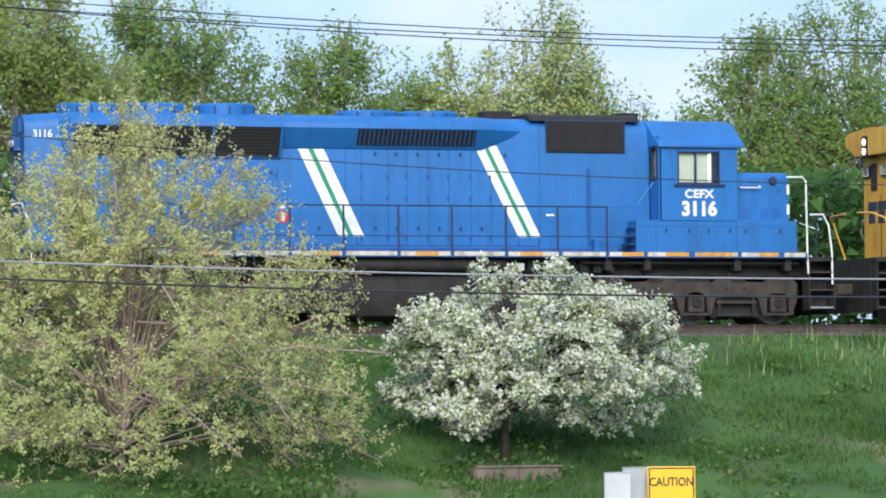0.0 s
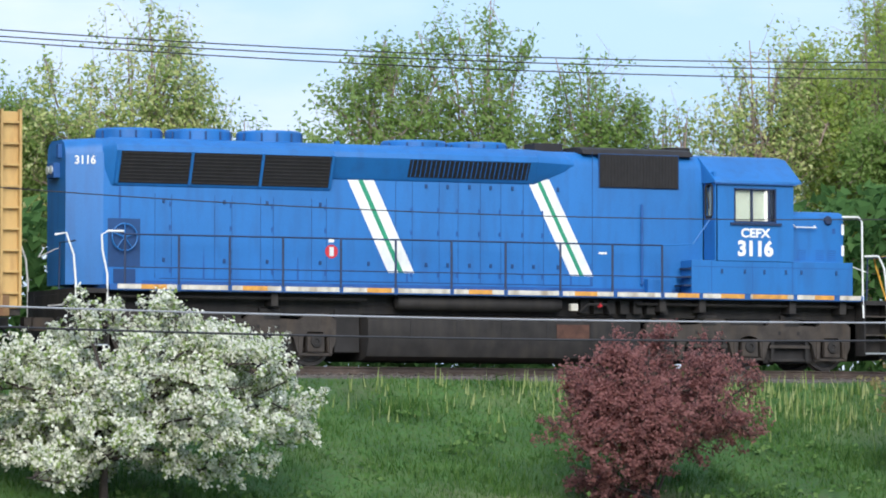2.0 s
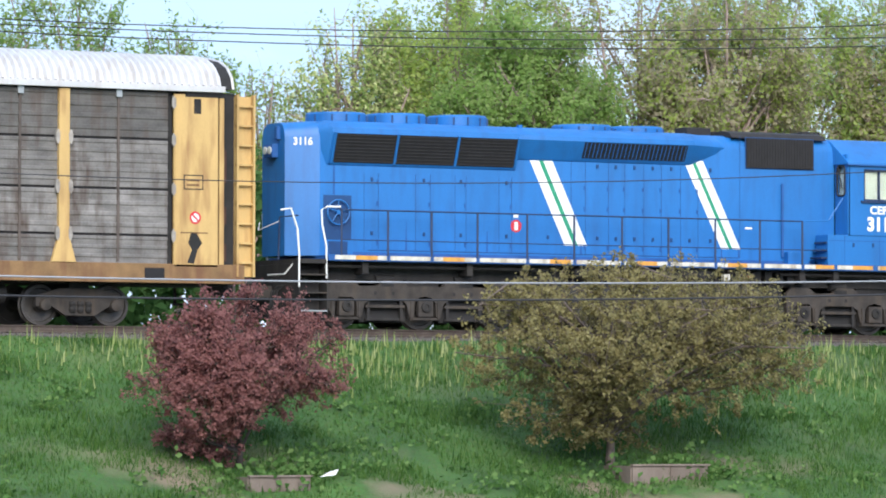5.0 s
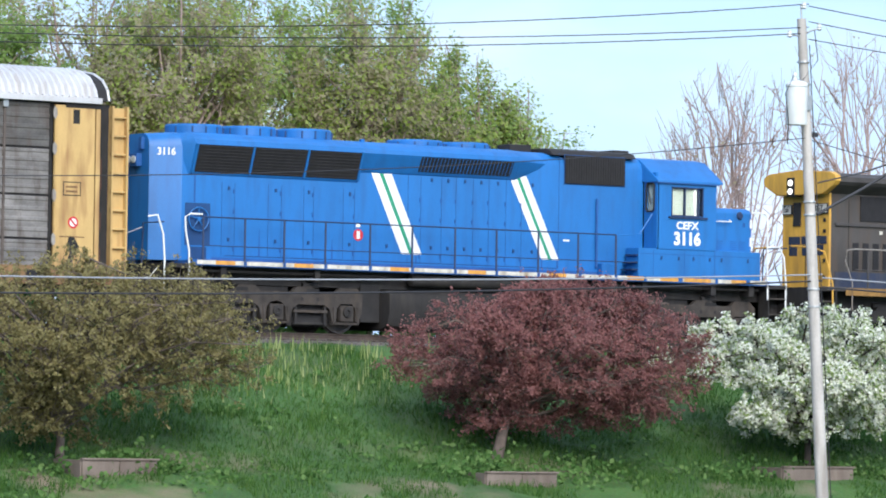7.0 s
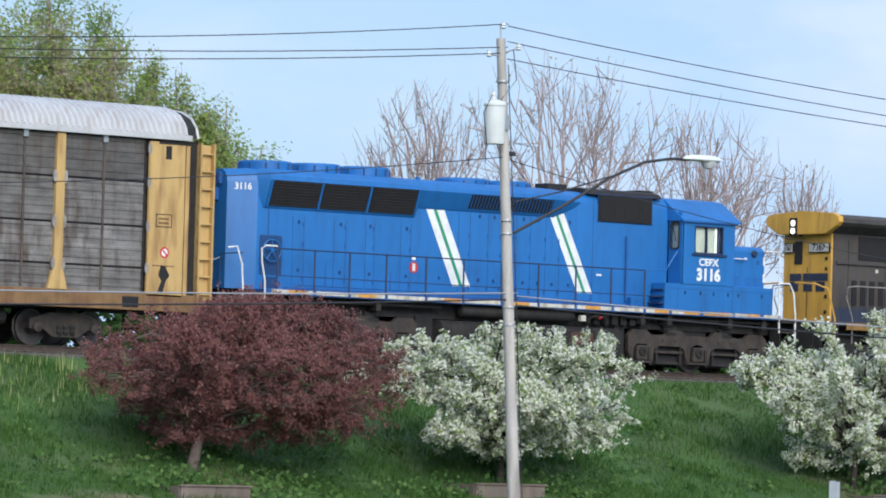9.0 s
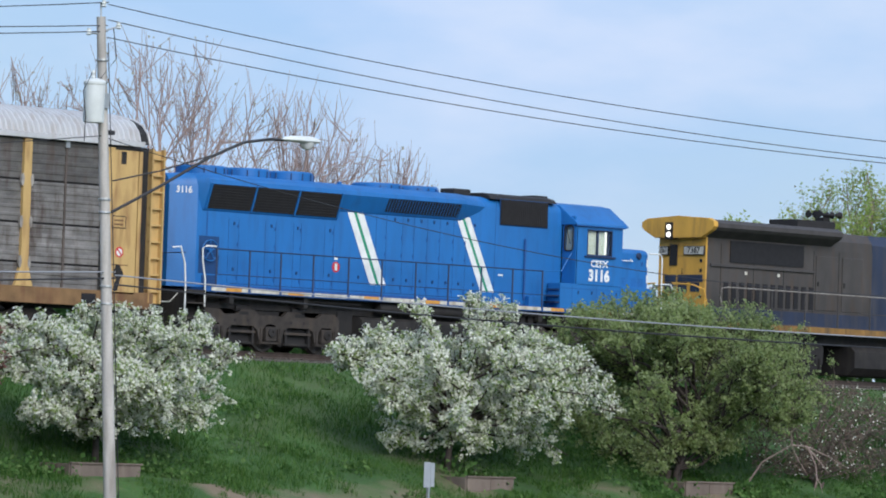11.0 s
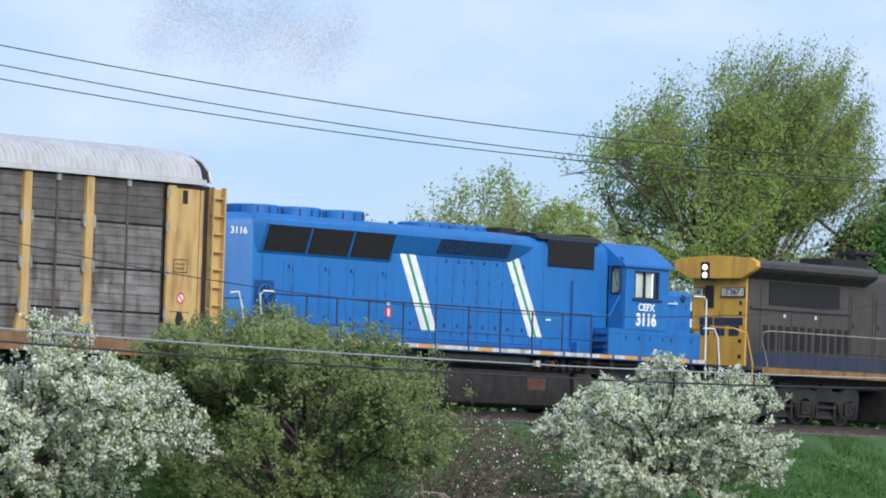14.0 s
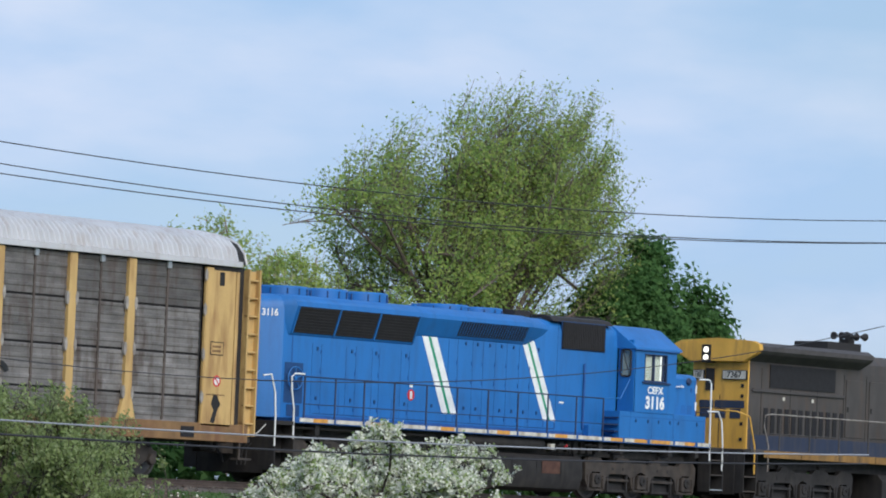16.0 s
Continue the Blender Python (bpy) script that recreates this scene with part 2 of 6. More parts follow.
def mesh_part(name, verts, faces, mat, parent=None, label="", smooth=False):
    me = bpy.data.meshes.new(name)
    me.from_pydata(verts, [], faces)
    me.materials.append(mat)
    if smooth:
        for p in me.polygons:
            p.use_smooth = True
    ob = new(name, me)
    ob.parent = parent
    return tagged(ob, label)


def box(bm, x0, x1, y0, y1, z0, z1, bevel=0.0):
    v = [bm.verts.new((x, y, z)) for x in (x0, x1) for y in (y0, y1) for z in (z0, z1)]
    fs = [bm.faces.new([v[i] for i in q]) for q in ((0, 1, 3, 2), (4, 6, 7, 5), (0, 4, 5, 1), (2, 3, 7, 6), (0, 2, 6, 4), (1, 5, 7, 3))]
    if bevel:
        es = list({e for f in fs for e in f.edges})
        bmesh.ops.bevel(bm, geom=es, offset=bevel, segments=2, profile=0.7, affect="EDGES")
    return bm


def prism(bm, pts, a0, a1, axis="x", bevel=0.0):
    """A closed outline drawn out along an axis. Outline: (y, z) for x, (x, z) for y, (x, y) for z."""
    def place(p, a):
        return (a, p[0], p[1]) if axis == "x" else (p[0], a, p[1]) if axis == "y" else (p[0], p[1], a)
    lo = [bm.verts.new(place(p, a0)) for p in pts]
    hi = [bm.verts.new(place(p, a1)) for p in pts]
    k = len(pts)
    fs = [bm.faces.new(lo), bm.faces.new(hi[::-1])] + [bm.faces.new((lo[i], lo[(i + 1) % k], hi[(i + 1) % k], hi[i])) for i in range(k)]
    if bevel:
        es = list({e for f in fs[:2] for e in f.edges})
        bmesh.ops.bevel(bm, geom=es, offset=bevel, segments=2, profile=0.7, affect="EDGES")
    return bm


def tube(bm, points, r, sides=8, r1=None):
    """A round bar along a line of points."""
    pts = [Vector(p) for p in points]
    rings = []
    for i, p in enumerate(pts):
        d = (pts[min(i + 1, len(pts) - 1)] - pts[max(i - 1, 0)]).normalized()
        u = d.cross(Vector((0, 0, 1)) if abs(d.z) < 0.9 else Vector((1, 0, 0))).normalized()
        w = d.cross(u)
        rr = r if r1 is None else r + (r1 - r) * i / (len(pts) - 1)
        rings.append([bm.verts.new(p + rr * (math.cos(a) * u + math.sin(a) * w)) for a in (2 * math.pi * k / sides for k in range(sides))])
    for a, b in zip(rings, rings[1:]):
        for k in range(sides):
            bm.faces.new((a[k], a[(k + 1) % sides], b[(k + 1) % sides], b[k]))
    bm.faces.new(rings[0][::-1])
    bm.faces.new(rings[-1])
    return bm


def lathe(bm, prof, origin, axis="y", sides=24):
    """A turned body: rows of (radius, offset along the axis)."""
    rings = []
    for r, o in prof:
        ring = []
        for k in range(sides):
            a = 2 * math.pi * k / sides
            c, s = r * math.cos(a), r * math.sin(a)
            ring.append(bm.verts.new(Vector(origin) + Vector((c, o, s) if axis == "y" else (c, s, o) if axis == "z" else (o, c, s))))
        rings.append(ring)
    for a, b in zip(rings, rings[1:]):
        for k in range(sides):
            bm.faces.new((a[k], a[(k + 1) % sides], b[(k + 1) % sides], b[k]))
    bm.faces.new(rings[0][::-1])
    bm.faces.new(rings[-1])
    return bm


def B():
    return bmesh.new()


def lettering(name, text, size, mat, m, parent, bold=0.0, depth=0.004, width=1.0, label=""):
    """Writing in the built-in font, as a thin mesh; m places its middle, read along +x, facing +z."""
    cu = bpy.data.curves.new(name, "FONT")
    cu.body, cu.size, cu.offset, cu.extrude, cu.align_x, cu.align_y = text, size, bold, depth, "CENTER", "CENTER"
    cu.resolution_u = 4
    tmp = bpy.data.objects.new(name, cu)
    scene.collection.objects.link(tmp)
    me = bpy.data.meshes.new_from_object(tmp.evaluated_get(bpy.context.evaluated_depsgraph_get()))
    bpy.data.objects.remove(tmp)
    me.transform(m @ Matrix.Diagonal((width, 1, 1, 1)))
    me.materials.clear()
    me.materials.append(mat)
    ob = new(name, me)
    ob.parent = parent
    return tagged(ob, label)


SIDE = pose(0, 0, 0, 90, 0, 0)      # writing upright on a face that looks to -y
REAR = pose(0, 0, 0, 90, 0, -90)    # writing upright on a face that looks to -x


def shift_parts(root, ox):
    """Moves a vehicle's parts so that they stand round its own middle."""
    done = set()
    for o in root.children_recursive:
        if "spin" in o:
            o.location.x -= ox
        elif o.data and o.data.name not in done and not (o.parent and "spin" in o.parent):
            o.data.transform(Matrix.Translation((-ox, 0, 0)))
            done.add(o.data.name)


def wheelset(parent, x, r, spin):
    """Two flanged wheels on an axle, which turn together."""
    b = B()
    for s in (-1, 1):
        lathe(b, [(0.10, s * 0.62), (0.14, s * 0.66), (0.15, s * 0.70), (r * 0.78, s * 0.70), (r * 0.82, s * 0.66), (r + 0.028, s * 0.665), (r + 0.026, s * 0.695), (r, s * 0.71), (r - 0.004, s * 0.80), (r * 0.84, s * 0.805), (r * 0.8, s * 0.765), (0.17, s * 0.745), (0.13, s * 0.80), (0.10, s * 0.80)], (0, 0, 0), "y", 32)
    tube(b, [(0, -0.98, 0), (0, 0.98, 0)], 0.085, 12)
    w = part("wheelset", b, STEEL, parent, "", True)
    w.location = (x, 0, r)
    w["spin"] = 1
    spin.append((w, x, r))
    return w


SPINNING = []


# ---- blue locomotive ----
def locomotive():
    root = new("locomotive")
    tagged(root, "blue six-axle diesel locomotive with white and green slanted stripes", "locomotive")
    P = lambda name, bm, mat, label="", smooth=False, parent=root: part(name, bm, mat, parent, label, smooth)
    # frame and sill
    P("frame", box(B(), -8.9, 10.3, -1.0, 1.0, 1.15, 1.58), BLACK)
    P("walkway", box(B(), -8.25, 10.1, -1.52, 1.52, 1.57, 1.70, 0.01), BLUE_SEAM)
    oranges = [(-7.53, -6.95), (-5.2, -4.62), (-2.28, -1.7), (0.15, 0.72), (2.74, 3.3), (5.3, 5.88), (6.4, 7.0), (7.2, 8.1), (8.8, 9.3)]
    edges = [-8.12, -6.66, -5.49, -4.25, -2.89, -1.59, -0.25, 1.06, 2.4, 3.75, 4.93, 5.9, 7.1, 8.3, 9.4, 10.05]
    for s in (-1, 1):
        for a, b in zip(edges, edges[1:]):
            a, b = a + 0.05, b - 0.05
            cuts = [(o0, o1) for o0, o1 in oranges if a < o1 and b > o0]
            if not cuts:
                P("sill_stripe", box(B(), a, b, s * 1.522, s * 1.53, 1.60, 1.70), SILL_WHITE)
            for o0, o1 in cuts:
                o0, o1 = max(o0, a), min(o1, b)
                if o0 - a > 0.05:
                    P("sill_stripe", box(B(), a, o0, s * 1.522, s * 1.53, 1.60, 1.70), SILL_WHITE)
                P("sill_stripe", box(B(), o0, o1, s * 1.522, s * 1.53, 1.60, 1.70), SILL_ORANGE)
                if b - o1 > 0.05:
                    P("sill_stripe", box(B(), o1, b, s * 1.522, s * 1.53, 1.60, 1.70), SILL_WHITE)
    # long hood
    hood = [(-0.95, 1.70), (-0.95, 4.50), (-0.90, 4.66), (-0.76, 4.79), (-0.5, 4.86), (0.5, 4.86), (0.76, 4.79), (0.90, 4.66), (0.95, 4.50), (0.95, 1.70)]
    P("hood", prism(B(), hood, -8.18, 6.24), BLUE, "", True)
    rear = B()
    lo, hi = [rear.verts.new((-8.18, y, z)) for y, z in hood], [rear.verts.new((-8.90, y * 0.60, 1.70 + (z - 1.70) * (0.985 if z > 2 else 1))) for y, z in hood]
    for i in range(len(hood)):
        rear.faces.new((lo[i], lo[(i + 1) % len(hood)], hi[(i + 1) % len(hood)], hi[i]))
    rear.faces.new(hi)
    rear.faces.new(lo[::-1])
    P("hood_end", rear, BLUE, "", True)
    # flared radiator section, with three screens a side, and its louvred neighbour
    for s in (-1, 1):
        fl = [(s * 0.90, 3.80), (s * 0.955, 3.82), (s * 0.99, 3.86), (s * 1.235, 4.56), (s * 1.20, 4.68), (s * 1.06, 4.78), (s * 0.78, 4.87), (s * 0.6, 4.80), (s * 0.6, 3.9)]
        back = [(s * 0.70, 3.82), (s * 0.72, 3.84), (s * 0.74, 3.88), (s * 0.80, 4.54), (s * 0.78, 4.62), (s * 0.70, 4.70), (s * 0.6, 4.77), (s * 0.5, 4.70), (s * 0.5, 3.92)]
        t = B()
        rings = [[t.verts.new((x, y, z)) for y, z in q] for x, q in ((-8.28, back), (-7.98, fl), (-2.94, fl))]
        for r0, r1 in zip(rings, rings[1:]):
            for i in range(9):
                t.faces.new((r0[i], r0[(i + 1) % 9], r1[(i + 1) % 9], r1[i]))
        t.faces.new(rings[0])
        t.faces.new(rings[2])
        P("radiator_flare", t, BLUE, "", True)
        for a, b in ((-7.86, -6.27), (-6.20, -4.63), (-4.56, -2.99)):
            g = B()
            prism(g, [(s * 0.97, 3.88), (s * 1.006, 3.885), (s * 1.240, 4.555), (s * 1.20, 4.56)], a, b)
            screen = P("radiator_screen", g, GRILLE, "black radiator screen")
            for k in range(9):
                u = (k + 0.5) / 9
                y, z = s * (1.006 + 0.234 * u), 3.885 + 0.67 * u
                P("screen_bar", box(B(), a + 0.03, b - 0.03, y - 0.008 if s < 0 else y - 0.004, y + 0.004 if s < 0 else y + 0.008, z - 0.012, z + 0.006), SOOT_SHADE, parent=screen)
        for x in (-7.92, -6.235, -4.595, -2.955):
            P("screen_post", prism(B(), [(s * 0.98, 3.85), (s * 1.02, 3.86), (s * 1.262, 4.57), (s * 1.22, 4.59)], x - 0.028, x + 0.028), BLUE)
        bl = [(s * 0.90, 4.06), (s * 0.955, 4.08), (s * 0.985, 4.12), (s * 1.20, 4.56), (s * 1.17, 4.67), (s * 1.04, 4.77), (s * 0.76, 4.87), (s * 0.6, 4.8), (s * 0.6, 4.2)]
        P("dynamic_brake_housing", prism(B(), bl, -2.92, 2.0, "x", 0.012), BLUE, "", True)
        t = B()
        end = [(s * 0.90, 4.44), (s * 0.93, 4.45), (s * 0.94, 4.46), (s * 0.95, 4.54), (s * 0.93, 4.62), (s * 0.85, 4.70), (s * 0.7, 4.8), (s * 0.6, 4.7), (s * 0.6, 4.4)]
        l0, l1 = [t.verts.new((2.0, y, z)) for y, z in bl], [t.verts.new((3.0, y, z)) for y, z in end]
        for i in range(9):
            t.faces.new((l0[i], l0[(i + 1) % 9], l1[(i + 1) % 9], l1[i]))
        t.faces.new(l0)
        t.faces.new(l1)
        P("housing_taper", t, BLUE, "", True)
        g = B()
        prism(g, [(s * 0.985, 4.16), (s * 1.016, 4.165), (s * 1.200, 4.54), (s * 1.17, 4.545)], -1.10, 1.82)
        lv = P("louvre", g, GRILLE, "black slatted louvre")
        for k in range(26):
            x = -1.04 + k * 0.112
            P("louvre_slat", prism(B(), [(s * 1.014, 4.175), (s * 1.032, 4.17), (s * 1.208, 4.53), (s * 1.19, 4.535)], x, x + 0.014), BLUE, parent=lv)
        ig = P("intake_grille", box(B(), 3.64, 5.60, s * 0.955, s * 0.985, 4.07, 4.80), GRILLE, "dark air intake grille")
        for k in range(24):
            P("grille_bar", box(B(), 3.68 + k * 0.08, 3.705 + k * 0.08, *sorted((s * 0.985, s * 0.998)), 4.085, 4.785), SOOT_SHADE, parent=ig)
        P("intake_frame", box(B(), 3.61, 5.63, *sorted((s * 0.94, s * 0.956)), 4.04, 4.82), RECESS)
        # doors of the hood: seams, hinges and latches
        g = B()
        seams = [-7.0, -6.62, -5.62, -5.22, -4.55, -4.25, -3.35, -3.0, -1.35, -0.95, -0.30, 0.16, 0.70, 1.20, 1.75, 2.25, 3.46]
        for x in seams:
            top = 3.66 if x < -2.7 else 4.08 if x < 2.9 else 4.85
            box(g, x - 0.006, x + 0.006, s * 0.949, s * 0.953, 1.85, top)
        box(g, -6.9, 3.4, s * 0.949, s * 0.953, 1.84, 1.86)
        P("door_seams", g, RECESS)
        for x in (-6.8, -5.4, -4.4, -3.15, -2.0, -0.62, -0.1, 0.43, 0.95, 1.48, 2.0, 2.6):
            zt = 3.52 if x < -2.7 else 3.98
            for z in ((2.25,) if x in (-2.0, 2.0) else (2.25, zt)):
                P("latch", box(B(), x - 0.03, x + 0.03, s * 0.95, s * 0.975, z - 0.045, z + 0.045, 0.008), RECESS)
        for x in (-6.62, -5.22, -4.25, -3.0, -0.95, -0.30, 0.16, 0.70, 1.20, 1.75, 2.25):
            for z in (2.02, 2.95, 3.45):
                P("hinge", box(B(), x - 0.05, x - 0.012, *sorted((s * 0.95, s * 0.966)), z - 0.05, z + 0.05), BLUE_SEAM)
        P("hood_lower_band", box(B(), -7.3, 5.6, *sorted((s * 0.9495, s * 0.9525)), 1.71, 1.80), BLUE_SEAM)
        for x in (-5.9, -3.7, -1.1, 2.9, 3.4):
            P("drip_stain", prism(B(), [(x, 1.84), (x + 0.05, 1.84), (x + 0.035, 2.3 + 0.1 * abs(x) % 0.3), (x + 0.015, 2.35)], s * 0.9505, s * 0.9515, "y"), BLUE_SEAM)
        # slanted stripes, white with a green middle
        for x0, run, k in ((-2.56, 1.03, 0.90), (1.83, 1.09, 0.80)):
            for u0, u1, mt, y0 in ((0, 0.28 * k, WHITE, 0.951), (0.28 * k, 0.41 * k, GREEN, 0.951), (0.41 * k, 0.70 * k, WHITE, 0.951)):
                pts = [(x0 + u0, 4.20), (x0 + u1, 4.20), (x0 + u1 + run, 2.06), (x0 + u0 + run, 2.06)]
                P("slanted_stripe", prism(B(), pts, s * y0, s * (y0 + 0.003), "y"), mt)
        # hand brake on a flat panel, the recess's shade put into its colour
        P("brake_recess", box(B(), -8.08, -7.34, s * 0.951, s * 0.956, 2.08, 3.12), RECESS, "flat panel coloured dark as a shaded recess")
        g = B()
        for k in range(20):
            a0, a1 = 2 * math.pi * k / 20, 2 * math.pi * (k + 1) / 20
            tube(g, [(-7.72 + 0.29 * math.cos(a0), s * 1.03, 2.72 + 0.29 * math.sin(a0)), (-7.72 + 0.29 * math.cos(a1), s * 1.03, 2.72 + 0.29 * math.sin(a1))], 0.018, 6)
        for k in range(5):
            a0 = 2 * math.pi * k / 5 + 0.3
            tube(g, [(-7.72, s * 1.03, 2.72), (-7.72 + 0.28 * math.cos(a0), s * 1.03, 2.72 + 0.28 * math.sin(a0))], 0.014, 6)
        tube(g, [(-7.72, s * 0.95, 2.72), (-7.72, s * 1.05, 2.72)], 0.05, 8)
        P("brake_wheel", g, BLUE, "blue hand brake wheel")
        P("recess_box", box(B(), -7.95, -7.45, *sorted((s * 0.95, s * 0.97)), 1.74, 2.04), RECESS)
        P("drip_stain", box(B(), -7.83, -7.78, *sorted((s * 0.9515, s * 0.954)), 3.13, 3.82), BLUE_SEAM)
        dec = P("extinguisher_decal", lathe(B(), [(0.15, s * 0.951), (0.15, s * 0.955)], (-2.88, 0, 2.50), "y", 20), RED, "round red extinguisher decal")
        part("decal_symbol", box(B(), -2.93, -2.83, s * 0.956, s * 0.958, 2.40, 2.60, 0.0), WHITE, dec)
        P("small_plate", box(B(), -2.95, -2.82, s * 0.951, s * 0.955, 2.70, 2.77), WHITE)
        P("small_plate", box(B(), 3.62, 3.82, s * 0.951, s * 0.955, 2.56, 2.61), WHITE)
        # tall pipe and box by the cab, on the walkway
        P("drain_pipe", tube(B(), [(4.68, s * 1.0, 1.9), (4.68, s * 1.0, 3.7)], 0.03, 8), BLUE_SEAM)
        P("walkway_box", box(B(), 4.75, 5.35, s * 0.96, s * 1.15, 1.70, 2.02, 0.02), BLUE)
        # numbers at the rear end
        flip = SIDE if s < 0 else pose(0, 0, 0, 90, 0, 180)
        lettering("rear_number", "3116", 0.25, WHITE, pose(-8.53, s * 0.772, 4.36, 0, 0, s * 27.8) @ flip, root, 0.006, 0.002, 0.92, "white number 3116")
        lettering("cab_mark", "CEFX", 0.275, WHITE, pose(7.26, s * 1.556, 3.07) @ flip, root, 0.009, 0.002, 1.12, "white letters CEFX")
        lettering("cab_number", "3116", 0.46, WHITE, pose(7.26, s * 1.556, 2.715) @ flip, root, 0.021, 0.002, 0.98, "white number 3116")
    # roof fans
    for x, r, z in ((-7.25, 0.72, 5.10), (-5.64, 0.72, 5.12), (-3.97, 0.72, 5.13), (-0.50, 0.73, 5.02), (1.0, 0.71, 5.02)):
        f = P("roof_fan", lathe(B(), [(r, 4.80), (r, z - 0.04), (r - 0.03, z), (r - 0.07, z), (r - 0.09, z - 0.06), (0.2, z - 0.06), (0.2, z - 0.01), (0.05, z - 0.01)], (x, 0, 0), "z", 28), BLUE, "", True)
        g = B()
        for k in range(12):
            a = 2 * math.pi * k / 12
            tube(g, [(x + 0.2 * math.cos(a), 0.2 * math.sin(a), z - 0.01), (x + (r - 0.05) * math.cos(a), (r - 0.05) * math.sin(a), z - 0.01)], 0.012, 4)
        part("fan_guard", g, BLUE_SEAM, f)
        for a in (200, 235, 262, 290, 325):
            cx, cy = x + (r + 0.012) * math.cos(radians(a)), (r + 0.012) * math.sin(radians(a))
            part("fan_bracket", tube(B(), [(cx, cy, 4.88), (cx, cy, z - 0.06)], 0.022, 6), RECESS, f)
    P("exhaust_stack", box(B(), 2.35, 3.05, -0.28, 0.28, 4.84, 5.06, 0.03), SOOT_SHADE, "sooty exhaust stack")
    P("roof_hatch", prism(B(), [(-0.94, 4.80), (-0.80, 4.92), (-0.55, 4.98), (0.55, 4.98), (0.80, 4.92), (0.94, 4.80)], 3.25, 6.02, "x", 0.02), SOOT_SHADE, "soot-black air filter hatch")
    P("lifting_lug", box(B(), -2.72, -2.62, -0.8, -0.7, 4.80, 4.93), BLUE)
    P("horn_bracket", box(B(), 5.75, 6.25, -0.3, 0.3, 4.95, 5.05, 0.02), SOOT_SHADE)
    # cab with open windows fitted with glass
    for s in (-1, 1):
        w = B()
        y0, y1 = sorted((s * 1.55, s * 1.49))
        box(w, 6.27, 6.72, y0, y1, 2.45, 4.22)
        box(w, 7.80, 8.24, y0, y1, 2.45, 4.22)
        box(w, 6.72, 7.80, y0, y1, 2.45, 3.32)
        box(w, 6.72, 7.80, y0, y1, 4.09, 4.22)
        side = P("cab_side", w, BLUE)
        fr = B()
        ya, yb = sorted((s * 1.558, s * 1.47))
        for q in ((6.72, 6.75, 3.32, 4.09), (7.76, 7.80, 3.32, 4.09), (6.72, 7.80, 3.32, 3.35), (6.72, 7.80, 4.06, 4.09), (7.17, 7.20, 3.35, 4.06), (7.60, 7.63, 3.35, 4.06)):
            box(fr, q[0], q[1], ya, yb, q[2], q[3])
        part("window_frame", fr, HANDRAIL, side, "dark window frame")
        gl = part("window_pane", box(B(), 6.78, 7.74, s * 1.51 - 0.004, s * 1.51 + 0.004, 3.38, 4.03), GLASS, side)
        gl.visible_shadow = False
        # added panel behind the glass brightens the pane like daylight beyond
        part("window_blind", box(B(), 6.76, 7.58, s * 1.44 - 0.01, s * 1.44 + 0.01, 3.36, 4.05), DAYLIGHT_PANEL, side, "pale panel standing in for daylight seen through the cab")
        part("white_jamb", box(B(), 7.52, 7.60, *sorted((s * 1.50, s * 1.46)), 3.36, 4.05), WHITE, side, "white strip in the window")
        part("drip_sill", box(B(), 6.62, 7.92, *sorted((s * 1.55, s * 1.60)), 3.26, 3.31), HANDRAIL, side)
        part("rain_strip", box(B(), 6.2, 8.30, *sorted((s * 1.55, s * 1.615)), 4.17, 4.215), BLUE_SEAM, side)
        # rear wall beside the hood, with its rounded window
        rw = B()
        a, b = sorted((s * 0.95, s * 1.49))
        box(rw, 6.24, 6.30, a, b, 2.45, 3.44)
        box(rw, 6.24, 6.30, a, b, 4.16, 4.45)
        box(rw, 6.24, 6.30, *sorted((s * 0.95, s * 1.10)), 3.44, 4.16)
        box(rw, 6.24, 6.30, *sorted((s * 1.42, s * 1.55)), 3.44, 4.16)
        box(rw, 6.24, 6.30, *sorted((s * 1.49, s * 1.55)), 2.45, 3.44)
        wall = P("cab_rear_wall", rw, BLUE)
        g = part("rear_window_pane", box(B(), 6.265, 6.273, *sorted((s * 1.10, s * 1.42)), 3.44, 4.16), GLASS, wall)
        g.visible_shadow = False
        fr = B()
        ring = []
        for cy, cz, a0 in ((1.34, 4.08, 0), (1.18, 4.08, 90), (1.18, 3.52, 180), (1.34, 3.52, 270)):
            ring += [(6.236, s * (cy + 0.09 * math.cos(radians(a0 + k * 30))), cz + 0.09 * math.sin(radians(a0 + k * 30))) for k in range(4)]
        for k in range(len(ring)):
            tube(fr, [ring[k], ring[(k + 1) % len(ring)]], 0.026, 6)
        part("rear_window_gasket", fr, SOOT_SHADE, wall, "black rubber window gasket")
        # added pale panel brightens the rear window from inside
        part("window_blind", box(B(), 6.33, 6.345, *sorted((s * 1.0, s * 1.45)), 3.35, 4.2), CAB_INSIDE, wall)
        part("wiper", tube(B(), [(6.20, s * 1.18, 4.14), (6.19, s * 1.36, 3.62)], 0.014, 5), SOOT_SHADE, wall)
        # lower cabinets, steps and grab irons
        P("battery_box", box(B(), 5.66, 9.78, *sorted((s * 1.0, s * 1.53)), 1.70, 2.45, 0.012), BLUE)
        g = B()
        for x in (6.16, 8.22, 7.2):
            box(g, x - 0.007, x + 0.007, s * 1.529, s * 1.533, 1.74, 2.44)
        box(g, 5.7, 9.7, s * 1.529, s * 1.533, 2.30, 2.315)
        P("box_seams", g, BLUE_SEAM)
        for x in (6.42, 7.0, 7.5, 8.05, 8.45, 9.35):
            P("box_latch", box(B(), x - 0.025, x + 0.025, s * 1.53, s * 1.55, 2.16, 2.26, 0.006), RECESS)
